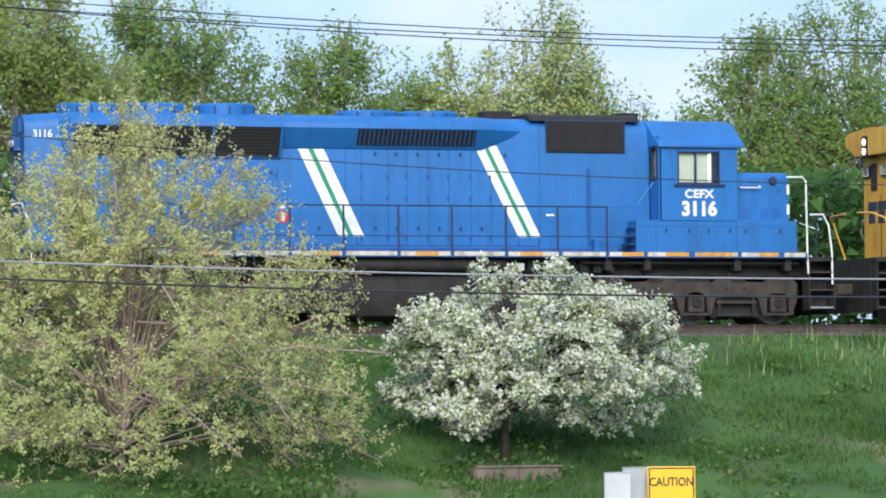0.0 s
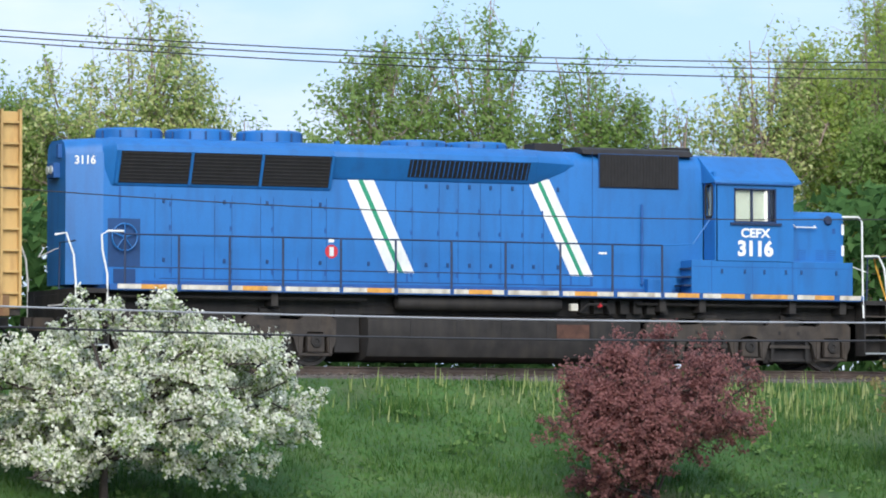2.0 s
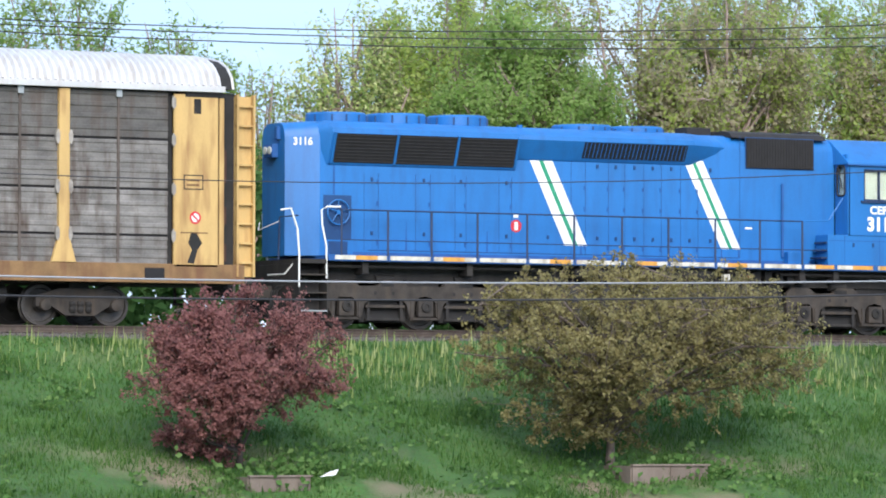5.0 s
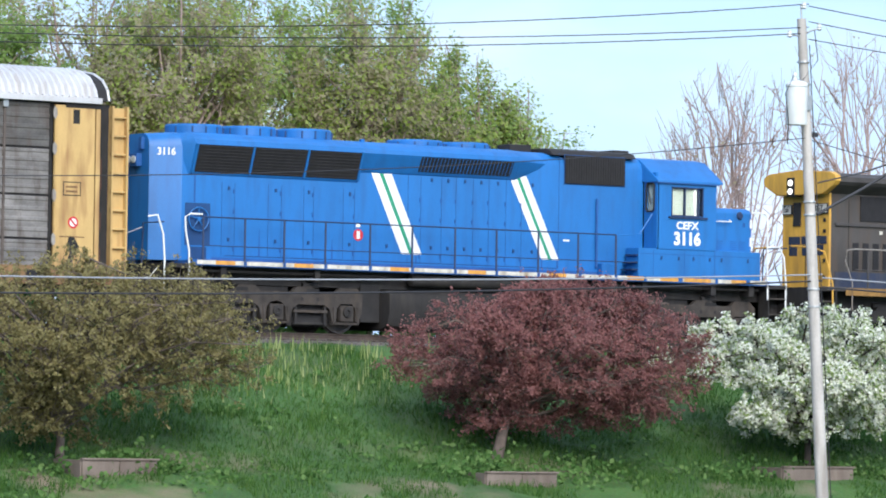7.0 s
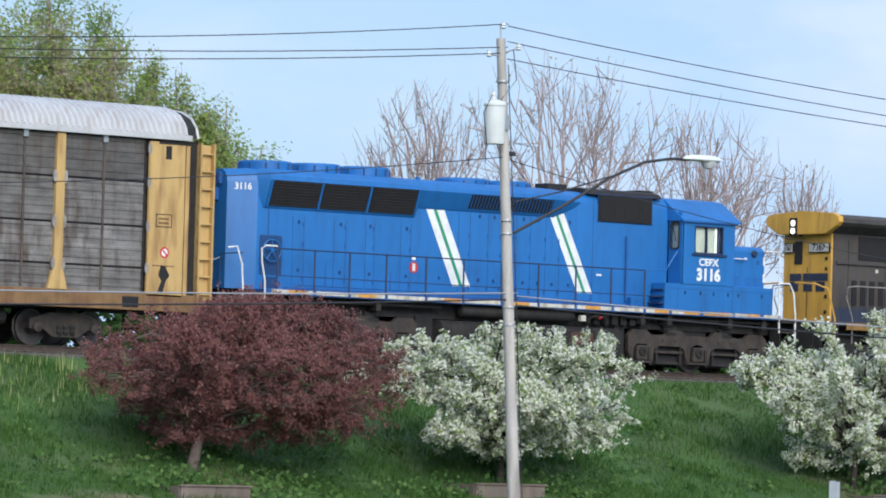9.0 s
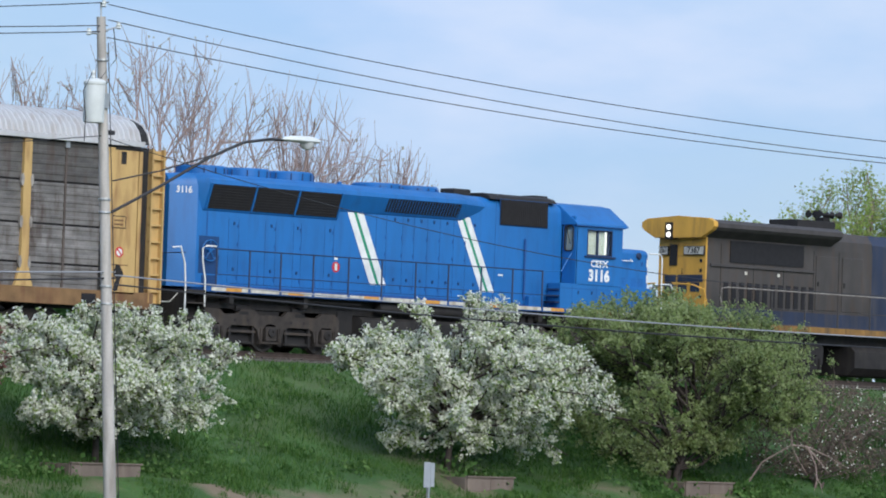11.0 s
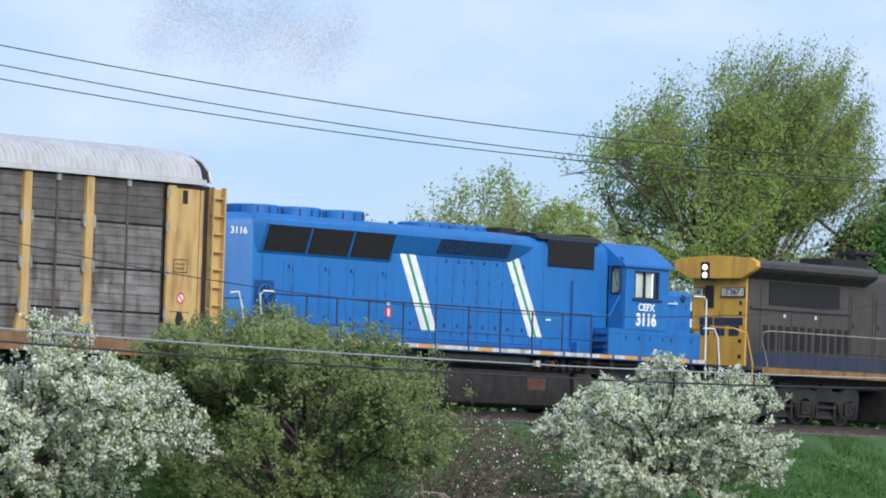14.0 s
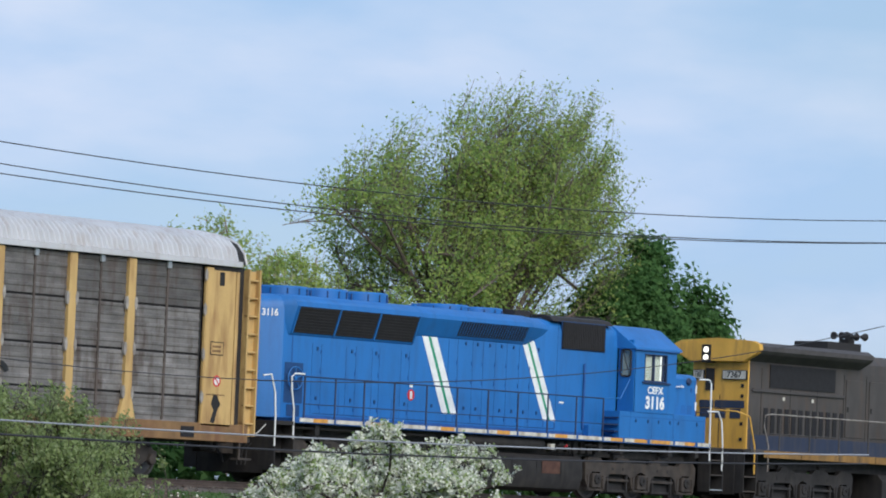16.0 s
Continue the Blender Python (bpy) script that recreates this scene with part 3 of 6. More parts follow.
        for k in range(3):
            P("cab_step", box(B(), 5.48 + k * 0.06, 5.67, *sorted((s * 1.02, s * 1.5)), 1.86 + k * 0.19, 1.90 + k * 0.19), HANDRAIL)
        P("grab_iron", tube(B(), [(8.42, s * 1.22, 3.30), (8.42, s * 1.32, 3.25), (8.95, s * 1.32, 3.25), (8.95, s * 1.22, 3.30)], 0.016, 6), WHITE, "white grab iron")
        P("cab_grab", tube(B(), [(6.12, s * 1.5, 3.35), (5.7, s * 1.5, 2.80), (4.95, s * 1.5, 2.76)], 0.018, 6), BLUE)
        P("class_lamp", lathe(B(), [(0.10, s * 1.20), (0.11, s * 1.24), (0.08, s * 1.28)], (9.3, 0, 3.42), "y", 14), HANDRAIL)
        P("door_catch", box(B(), 9.42, 9.50, s * 1.20, s * 1.225, 3.12, 3.24), BLUE_SEAM)
    P("cab_front", box(B(), 8.18, 8.24, -1.49, 1.49, 2.45, 4.22), BLUE)
    P("cab_floor", box(B(), 6.2, 8.2, -1.48, 1.48, 2.38, 2.45), CAB_INSIDE)
    P("cab_bulkhead", box(B(), 6.24, 6.28, -1.0, 1.0, 2.46, 4.5), CAB_INSIDE)
    P("cab_seat", box(B(), 6.9, 7.35, -1.2, -0.75, 2.46, 3.75, 0.05), CAB_INSIDE)
    P("cab_roof", prism(B(), [(-1.62, 4.20), (-1.61, 4.25), (-0.82, 4.80), (-0.4, 4.87), (0.4, 4.87), (0.82, 4.80), (1.61, 4.25), (1.62, 4.20)], 6.20, 8.42, "x", 0.03), BLUE, "", True)
    nose = [(-1.22, 1.70), (-1.22, 3.48), (-1.14, 3.58), (-1.0, 3.62), (1.0, 3.62), (1.14, 3.58), (1.22, 3.48), (1.22, 1.70)]
    P("nose", prism(B(), nose, 8.24, 9.72, "x", 0.05), BLUE, "", True)
    for x in (8.62, 9.1, 9.4):
        for k in range(5):
            P("nose_vent", box(B(), x - 0.11, x + 0.11, -1.226, -1.221, 2.52 + k * 0.05, 2.535 + k * 0.05), BLUE_SEAM)
    for z in (3.1, 2.62):
        P("nose_decal", box(B(), 9.66, 9.73, -1.226, -1.15, z, z + 0.24), WHITE)
    # rear lamps and class lights
    P("rear_lamp_housing", box(B(), -9.05, -8.88, -0.22, 0.22, 4.00, 4.32, 0.03), BLUE_SEAM)
    for y in (-0.11, 0.11):
        P("rear_lamp", lathe(B(), [(0.085, 0.0), (0.095, -0.03), (0.06, -0.035)], (-9.05, y, 4.17), "x", 14), LENS, "unlit sealed-beam lamp")
    P("rear_class_box", box(B(), -8.99, -8.88, -0.34, -0.20, 4.42, 4.72, 0.02), BLUE_SEAM)
    # handrails along the walkway
    posts = [-7.89, -6.66, -5.49, -4.25, -2.89, -1.59, -0.25, 1.06, 2.4, 3.69, 4.93]
    for s in (-1, 1):
        for x in posts:
            P("stanchion", tube(B(), [(x, s * 1.5, 1.55), (x, s * 1.5, 2.76)], 0.026, 6), HANDRAIL)
        P("handrail", tube(B(), [(-8.0, s * 1.5, 2.80), (-7.89, s * 1.5, 2.76), (4.93, s * 1.5, 2.76)], 0.021, 6), HANDRAIL)
        P("middle_rail", tube(B(), [(-7.89, s * 1.5, 2.06), (5.6, s * 1.5, 2.06)], 0.014, 6), HANDRAIL)
        # white corner handrails, end platforms and steps
        P("rear_grab_rail", tube(B(), [(-9.45, s * 1.42, 2.72), (-9.22, s * 1.5, 2.76), (-9.05, s * 1.5, 2.3), (-9.0, s * 1.5, 1.7), (-9.0, s * 1.5, 0.95)], 0.024, 8), WHITE, "white corner grab rail")
        P("rear_grab_rail", tube(B(), [(-7.92, s * 1.5, 2.82), (-8.28, s * 1.5, 2.82), (-8.42, s * 1.5, 2.74), (-8.40, s * 1.5, 2.4), (-8.29, s * 1.5, 1.9), (-8.28, s * 1.5, 1.15)], 0.024, 8), WHITE, "white corner grab rail")
        P("front_grab_rail", tube(B(), [(9.58, s * 1.4, 3.50), (9.95, s * 1.5, 3.50), (10.04, s * 1.5, 3.40), (10.06, s * 1.5, 1.7), (10.08, s * 1.5, 1.2)], 0.024, 8), WHITE, "white corner grab rail")
        P("front_grab_rail", tube(B(), [(10.25, s * 1.25, 2.62), (10.5, s * 1.45, 2.62), (10.62, s * 1.5, 2.35), (10.70, s * 1.5, 1.7), (10.70, s * 1.5, 0.95)], 0.024, 8), WHITE, "white corner grab rail")
        for x0, x1 in ((-8.98, -8.28), (10.12, 10.72)):
            for z in (0.38, 0.80, 1.22):
                P("step_tread", box(B(), x0, x1, *sorted((s * 1.12, s * 1.52)), z, z + 0.035), GALV if z < 0.5 else GRIME)
            P("step_plate", box(B(), x0 - 0.03, x0, *sorted((s * 1.1, s * 1.52)), 0.34, 1.6), BLACK)
            P("step_plate", box(B(), x1, x1 + 0.03, *sorted((s * 1.1, s * 1.52)), 0.34, 1.6), BLACK)
            P("step_back", box(B(), x0, x1, *sorted((s * 1.08, s * 1.12)), 0.34, 1.6), BLACK)
    for x, d in ((-9.0, -1), (10.75, 1)):
        P("end_platform", box(B(), min(x, x - d * 0.75), max(x, x - d * 0.75), -1.52, 1.52, 1.50, 1.60), BLACK)
        P("pilot_plate", box(B(), min(x, x - d * 0.06), max(x, x - d * 0.06), -1.1, 1.1, 0.25, 1.5, 0.02), BLACK)
        P("coupler", prism(B(), [(x, -0.12), (x + d * 0.45, -0.12), (x + d * 0.55, -0.22), (x + d * 0.68, -0.18), (x + d * 0.68, 0.08), (x + d * 0.5, 0.2), (x, 0.12)], 0.72, 1.0, "z"), GRIME)
        P("end_rail", tube(B(), [(x, -1.45, 2.6), (x, -0.5, 2.6), (x, -0.45, 1.6)], 0.02, 6), HANDRAIL)
        P("end_chain", tube(B(), [(x, -0.5, 2.5), (x + d * 0.3, 0, 2.3), (x, 0.5, 2.5)], 0.012, 5), WHITE)
        for k in range(3):
            P("air_hose", tube(B(), [(x, -0.45 - k * 0.14, 1.0), (x + d * 0.18, -0.45 - k * 0.14, 0.85), (x + d * 0.22, -0.45 - k * 0.14, 0.45)], 0.022, 6), SOOT_SHADE)
        P("cut_lever", tube(B(), [(x, -1.2, 1.5), (x + d * 0.12, -1.0, 1.25), (x + d * 0.15, -0.2, 1.25)], 0.018, 5), WHITE, "white uncoupling lever")
    # tanks below the frame
    P("fuel_tank", prism(B(), [(-1.25, 1.12), (-1.40, 1.02), (-1.42, 0.55), (-1.30, 0.22), (-1.0, 0.13), (1.0, 0.13), (1.30, 0.22), (1.42, 0.55), (1.40, 1.02), (1.25, 1.12)], -2.2, 4.2, "x", 0.03), BLACK, "long sooty fuel tank", True)
    for x in (-1.2, -0.1, 1.0, 2.1, 3.2):
        P("tank_seam", box(B(), x, x + 0.03, -1.424, -1.418, 0.55, 1.02), SOOT_SHADE)
    P("rust_patch", box(B(), 2.35, 3.15, -1.428, -1.422, 0.62, 0.96), RUST, "rusty red patch")
    for s in (-1, 1):
        P("air_reservoir", lathe(B(), [(0.05, -1.5), (0.14, -1.46), (0.17, -1.40), (0.17, 2.45), (0.14, 2.52), (0.05, 2.55)], (0, s * 1.22, 1.40), "x", 18), BLACK, "", True)
    P("meter_box", box(B(), 2.70, 2.88, -1.42, -1.3, 1.27, 1.43, 0.01), SILL_WHITE, "small white box")
    P("fuel_filler", tube(B(), [(3.42, -1.34, 1.38), (3.46, -1.41, 1.41)], 0.045, 8), RED)
    P("fuel_pipe", tube(B(), [(3.0, -1.25, 1.25), (3.15, -1.38, 1.42), (3.6, -1.38, 1.42), (3.75, -1.25, 1.2)], 0.03, 6), SOOT_SHADE)
    for k in range(7):
        P("under_box", box(B(), 3.05 + k * 0.33, 3.25 + k * 0.33, -1.2, -0.9, 1.22, 1.52, 0.015), BLACK)
    for x in (-7.2, -4.4, 5.0, 6.0, 8.3, 9.6):
        P("frame_bracket", box(B(), x - 0.08, x + 0.08, -1.4, -1.0, 1.28, 1.58), BLACK)
    P("pipe_run", tube(B(), [(-8.2, -1.3, 1.45), (-2.2, -1.3, 1.45)], 0.035, 6), BLACK)
    P("pipe_run", tube(B(), [(4.4, -1.3, 1.45), (9.9, -1.3, 1.45)], 0.035, 6), BLACK)
    # added dark blocks that keep bright sky from showing under the frame
    for x0, x1 in ((-2.85, -2.25), (4.24, 4.62)):
        P("air_tank_bracket", box(B(), x0, x1, -1.05, 1.05, 0.30, 1.25, 0.03), SOOT_SHADE)
    P("centre_sill", box(B(), -8.9, 10.3, -0.45, 0.45, 0.62, 1.16), SOOT_SHADE)
    # trucks
    for cx in (-5.45, 7.33):
        truck6(root, cx)
    shift_parts(root, 0.95)
    return root


def truck6(root, cx, mat=None):
    """A three-axle truck: side frames with axle boxes, springs and brake gear, and the wheelsets."""
    mat = mat or GRIME
    for s in (-1, 1):
        half = [(0.0, 1.02), (0.45, 1.00), (0.62, 1.14), (1.10, 1.16), (1.25, 1.02), (1.75, 1.00), (1.95, 1.14), (2.45, 1.14), (2.62, 0.98), (2.60, 0.52), (2.50, 0.30), (2.42, 0.30), (2.40, 0.62), (2.30, 0.74), (1.94, 0.74), (1.84, 0.62), (1.82, 0.30), (1.70, 0.30), (1.62, 0.60), (1.45, 0.70), (0.66, 0.70), (0.50, 0.60), (0.42, 0.30), (0.30, 0.30), (0.28, 0.62), (0.18, 0.74), (0.0, 0.78)]
        out = [(cx + a, b) for a, b in half] + [(cx - a, b) for a, b in half[-2:0:-1]]
        sf = part("side_frame", prism(B(), out, s * 0.99, s * 1.12, "y"), mat, root)
        for k in (-1, 0, 1):
            ax = cx + k * 2.12
            part("journal_box", box(B(), ax - 0.20, ax + 0.20, *sorted((s * 1.02, s * 1.17)), 0.30, 0.70, 0.03), mat, sf)
            part("bearing_cap", lathe(B(), [(0.135, s * 1.17), (0.125, s * 1.21), (0.06, s * 1.215), (0.05, s * 1.19)], (ax, 0, 0.53), "y", 16), BLACK, sf, "", True)
            for d in (-0.36, 0.36):
                part("pedestal_liner", box(B(), ax + d - 0.035, ax + d + 0.035, *sorted((s * 1.10, s * 1.145)), 0.26, 0.66, 0.008), mat, sf)
            part("pedestal_tie", box(B(), ax - 0.40, ax + 0.40, *sorted((s * 1.0, s * 1.12)), 0.22, 0.28, 0.01), mat, sf)
        for a in (-1.06, 1.06):
            part("brake_beam", box(B(), cx + a - 0.52, cx + a + 0.52, *sorted((s * 1.0, s * 1.1)), 0.50, 0.57, 0.01), mat, sf)
            part("brake_beam", box(B(), cx + a - 0.50, cx + a + 0.50, *sorted((s * 0.98, s * 1.06)), 0.20, 0.26, 0.01), BLACK, sf)
            for d in (-0.44, 0.44):
                part("brake_hanger", box(B(), cx + a + d - 0.035, cx + a + d + 0.035, *sorted((s * 1.02, s * 1.09)), 0.20, 0.70), BLACK, sf)
            # flat black plates paint the shade inside the frame's holes and pockets
            for d in (-0.28, 0.20):
                part("frame_hole", box(B(), cx + a + d - 0.035, cx + a + d + 0.035, *sorted((s * 1.12, s * 1.125)), 0.80, 0.88), SOOT_SHADE, sf)
            part("brake_cylinder", tube(B(), [(cx + a - 0.24, s * 1.02, 1.17), (cx + a + 0.24, s * 1.02, 1.17)], 0.09, 12), BLACK, sf)
            part("spring_pocket", box(B(), cx + a - 0.14, cx + a + 0.22, *sorted((s * 1.12, s * 1.127)), 1.0, 1.09, 0.0), SOOT_SHADE, sf)
    part("bolster", box(B(), cx - 0.45, cx + 0.45, -0.95, 0.95, 0.75, 1.15), BLACK, root)
    for a in (-1.06, 1.06):
        part("traction_motor", box(B(), cx + a - 0.5, cx + a + 0.5, -0.6, 0.6, 0.2, 0.95, 0.08), BLACK, root)
        for s in (-1, 1):
            part("brake_rigging", box(B(), cx + a - 0.62, cx + a + 0.62, *sorted((s * 0.82, s * 0.95)), 0.16, 0.74, 0.02), SOOT_SHADE, root)
    for k in (-1, 0, 1):
        wheelset(root, cx + k * 2.12, 0.51, SPINNING)


# ---- yellow and grey locomotive ahead ----
def lead_locomotive():
    root = new("lead_locomotive")
    tagged(root, "yellow and sooty grey diesel locomotive with lit rear lamps", "locomotive")
    P = lambda name, bm, mat, label="", smooth=False, parent=root: part(name, bm, mat, parent, label, smooth)
    P("frame", box(B(), 12.0, 33.0, -1.0, 1.0, 1.10, 1.55), BLACK)
    P("walkway", box(B(), 12.3, 32.6, -1.52, 1.52, 1.52, 1.62, 0.01), DARK_GREY)
    for s in (-1, 1):
        for k in range(10):
            P("sill_plate", box(B(), 12.95 + k * 1.95, 14.87 + k * 1.95, s * 1.522, s * 1.53, 1.40, 1.60), SOOTY_YELLOW)
    # yellow rear end of the hood
    P("hood_end", prism(B(), [(-0.98, 1.6), (-0.98, 4.22), (0.98, 4.22), (0.98, 1.6)], 12.80, 12.87, "x", 0.02), YELLOW)
    P("hood", prism(B(), [(-0.97, 1.6), (-0.97, 4.05), (0.97, 4.05), (0.97, 1.6)], 12.87, 20.6), GREY)
    P("hood_base_band", box(B(), 13.02, 29.5, -0.99, -0.972, 1.62, 2.05), NAVY)
    wing = [(-0.95, 4.14), (-1.42, 4.38), (-1.52, 4.49), (-1.50, 4.64), (-1.28, 4.74), (0, 4.82), (1.28, 4.74), (1.50, 4.64), (1.52, 4.49), (1.42, 4.38), (0.95, 4.14)]
    P("radiator_wing_end", prism(B(), wing, 12.55, 12.74, "x", 0.03), YELLOW, "yellow overhanging radiator wing end")
    low_wing = [(-0.95, 4.16), (-1.36, 4.38), (-1.46, 4.47), (-1.46, 4.60), (-1.26, 4.71), (0, 4.79), (1.26, 4.71), (1.46, 4.60), (1.46, 4.47), (1.36, 4.38), (0.95, 4.16)]
    P("wing_neck", box(B(), 12.9, 18.7, -0.96, 0.96, 4.03, 4.24), GREY)
    P("radiator_wing", prism(B(), low_wing, 12.74, 18.6), DARK_GREY, "sooty radiator wing")
    P("upper_hood", prism(B(), [(-0.95, 1.6), (-0.95, 4.3), (-0.7, 4.62), (0.7, 4.62), (0.95, 4.3), (0.95, 1.6)], 20.6, 29.6, "x"), NAVY)
    P("hood_top", prism(B(), [(-0.95, 4.0), (-0.93, 4.35), (-0.7, 4.62), (0.7, 4.62), (0.93, 4.35), (0.95, 4.0)], 18.6, 20.6, "x"), GREY)
    P("exhaust_box", box(B(), 17.4, 19.2, -0.6, 0.6, 4.7, 4.98, 0.03), SOOT_SHADE)
    # rear face: lamps, number boards, bars in place of the maker's mark
    lp = P("lamp_housing", box(B(), 12.76, 12.82, 0.20, 0.50, 3.30, 3.95, 0.02), SOOT_SHADE)
    for z in (4.47, 4.24):
        part("headlight", lathe(B(), [(0.085, 0.0), (0.08, -0.03), (0.04, -0.035)], (12.535, 0.35, z), "x", 16), LAMP_GLOW, lp, "lit white headlight")
    part("lamp_panel", box(B(), 12.53, 12.80, 0.19, 0.51, 4.10, 4.62, 0.02), SOOT_SHADE, lp)
    for y, half in ((-0.53, 0.40), (0.74, 0.17)):
        nb = P("number_board", box(B(), 12.74, 12.80, y - half - 0.03, y + half + 0.03, 3.62, 3.90, 0.02), GRILLE)
        part("number_panel", box(B(), 12.73, 12.742, y - half, y + half, 3.645, 3.875), SILL_WHITE, nb)
        lettering("board_number", "7367", 0.25, SIGN_BLACK, pose(12.727, y, 3.76) @ REAR, nb, 0.005, 0.002, 1.05 if half > 0.2 else 0.5)
    for y, w in ((-0.62, 0.26), (-0.1, 0.26), (0.46, 0.24)):
        P("mark_bar", box(B(), 12.785, 12.799, y - w, y + w, 2.80, 3.02), NAVY, "dark blue mark on the yellow end")
        P("mark_bar", box(B(), 12.785, 12.799, y - w * 0.5, y + w * 0.9, 2.50, 2.78), NAVY, "dark blue mark on the yellow end")
    P("end_door_seam", box(B(), 12.79, 12.799, -0.02, 0.0, 1.65, 3.2), SOOT_SHADE)
    for z in (1.85, 2.3, 3.1, 3.4):
        P("end_latch", box(B(), 12.77, 12.80, -0.84, -0.76, z, z + 0.1), GRILLE)
    # side screens and louvres under the wing
    for s in (-1, 1):
        P("radiator_screen", box(B(), 13.9, 17.3, *sorted((s * 0.97, s * 1.0)), 3.45, 4.12), GRILLE, "black radiator screen")
        for k in range(12):
            P("side_louvre", box(B(), 13.65 + k * 0.36, 13.85 + k * 0.36, *sorted((s * 0.972, s * 0.99)), 2.1, 2.85), GRILLE)
        for x in (17.9, 19.15):
            dr = P("side_door", box(B(), x, x + 1.0, *sorted((s * 0.972, s * 1.0)), 2.15, 3.85, 0.015), GREY)
            part("door_latch", box(B(), x + 0.06, x + 0.12, *sorted((s * 1.0, s * 1.02)), 2.9, 3.05), SOOT_SHADE, dr)
        P("hood_ledge", box(B(), 13.0, 17.8, *sorted((s * 0.972, s * 1.03)), 3.30, 3.38, 0.01), DARK_GREY)
        for x in (13.5, 15.0, 16.4, 17.8, 19.0):
            P("panel_seam", box(B(), x - 0.01, x + 0.01, *sorted((s * 0.971, s * 0.978)), 1.9, 4.0), SOOT_SHADE)
        for x in (14.6, 16.1):
            P("label_plate", box(B(), x, x + 0.1, *sorted((s * 0.975, s * 0.995)), 3.10, 3.20), SILL_WHITE)
        for k in range(11):
            x = 13.75 + k * 1.55
            P("stanchion", tube(B(), [(x, s * 1.5, 1.5), (x, s * 1.5, 2.62)], 0.024, 6), DARK_GREY)
        P("handrail", tube(B(), [(13.2, s * 1.5, 1.0), (13.2, s * 1.5, 1.75), (12.95, s * 1.5, 2.3), (13.0, s * 1.5, 2.62), (13.3, s * 1.5, 2.66), (29.5, s * 1.5, 2.64)], 0.019, 8), LUG, "pale handrail")
        P("middle_rail", tube(B(), [(13.3, s * 1.5, 2.1), (29.5, s * 1.5, 2.1)], 0.015, 6), DARK_GREY)
        P("end_rail", tube(B(), [(12.0, s * 0.35, 2.72), (12.0, s * 1.2, 2.68), (12.2, s * 1.5, 2.55), (12.5, s * 1.5, 1.7), (12.52, s * 1.5, 0.9)], 0.024, 8), YELLOW, "yellow end handrail")
        for z in (0.38, 0.8, 1.2):
            P("step_tread", box(B(), 12.0, 12.6, *sorted((s * 1.1, s * 1.5)), z, z + 0.04), GRIME)
        P("step_plate", box(B(), 12.6, 12.64, *sorted((s * 1.05, s * 1.52)), 0.34, 1.55), BLACK)
        P("step_plate", box(B(), 11.97, 12.0, *sorted((s * 1.05, s * 1.52)), 0.34, 1.55), BLACK)
    P("rear_platform", box(B(), 11.95, 12.8, -1.5, 1.5, 1.5, 1.6), BLACK)
    P("pilot_plate", box(B(), 11.95, 12.02, -1.2, 1.2, 0.3, 1.5), BLACK)
    P("coupler", box(B(), 11.42, 12.0, -0.14, 0.14, 0.74, 1.0, 0.04), GRIME)
    P("fuel_tank", prism(B(), [(-1.2, 1.1), (-1.4, 0.9), (-1.4, 0.4), (-1.1, 0.16), (1.1, 0.16), (1.4, 0.4), (1.4, 0.9), (1.2, 1.1)], 19.4, 25.2, "x", 0.03), BLACK)
    # horns on a bracket on the roof
    hb = P("horn_bracket", box(B(), 18.9, 19.2, -0.35, 0.0, 4.9, 5.12), SOOT_SHADE)
    for y, d in ((-0.6, 0.5), (-0.35, 0.4), (-0.1, 0.45)):
        part("horn_bell", lathe(B(), [(0.02, 0), (0.03, 0.2), (0.05, 0.3), (0.12, d)], (18.9, y, 5.2), "x", 12), SOOT_SHADE, hb)
        part("horn_bell", lathe(B(), [(0.02, 0), (0.03, -0.2), (0.05, -0.3), (0.12, -d)], (18.9, y, 5.2), "x", 12), SOOT_SHADE, hb)
    # cab and nose at the far end
    P("cab", prism(B(), [(-1.52, 1.6), (-1.52, 4.2), (-0.9, 4.72), (0.9, 4.72), (1.52, 4.2), (1.52, 1.6)], 29.6, 31.6, "x", 0.03), NAVY)
    P("cab_window", box(B(), 30.1, 31.2, -1.535, -1.515, 3.3, 4.05), GRILLE)
    P("nose", box(B(), 31.6, 32.9, -1.1, 1.1, 1.6, 3.4, 0.06), YELLOW)
    for cx in (15.6, 29.0):
        truck6(root, cx, BLACK)
    shift_parts(root, 22.4)
    return root


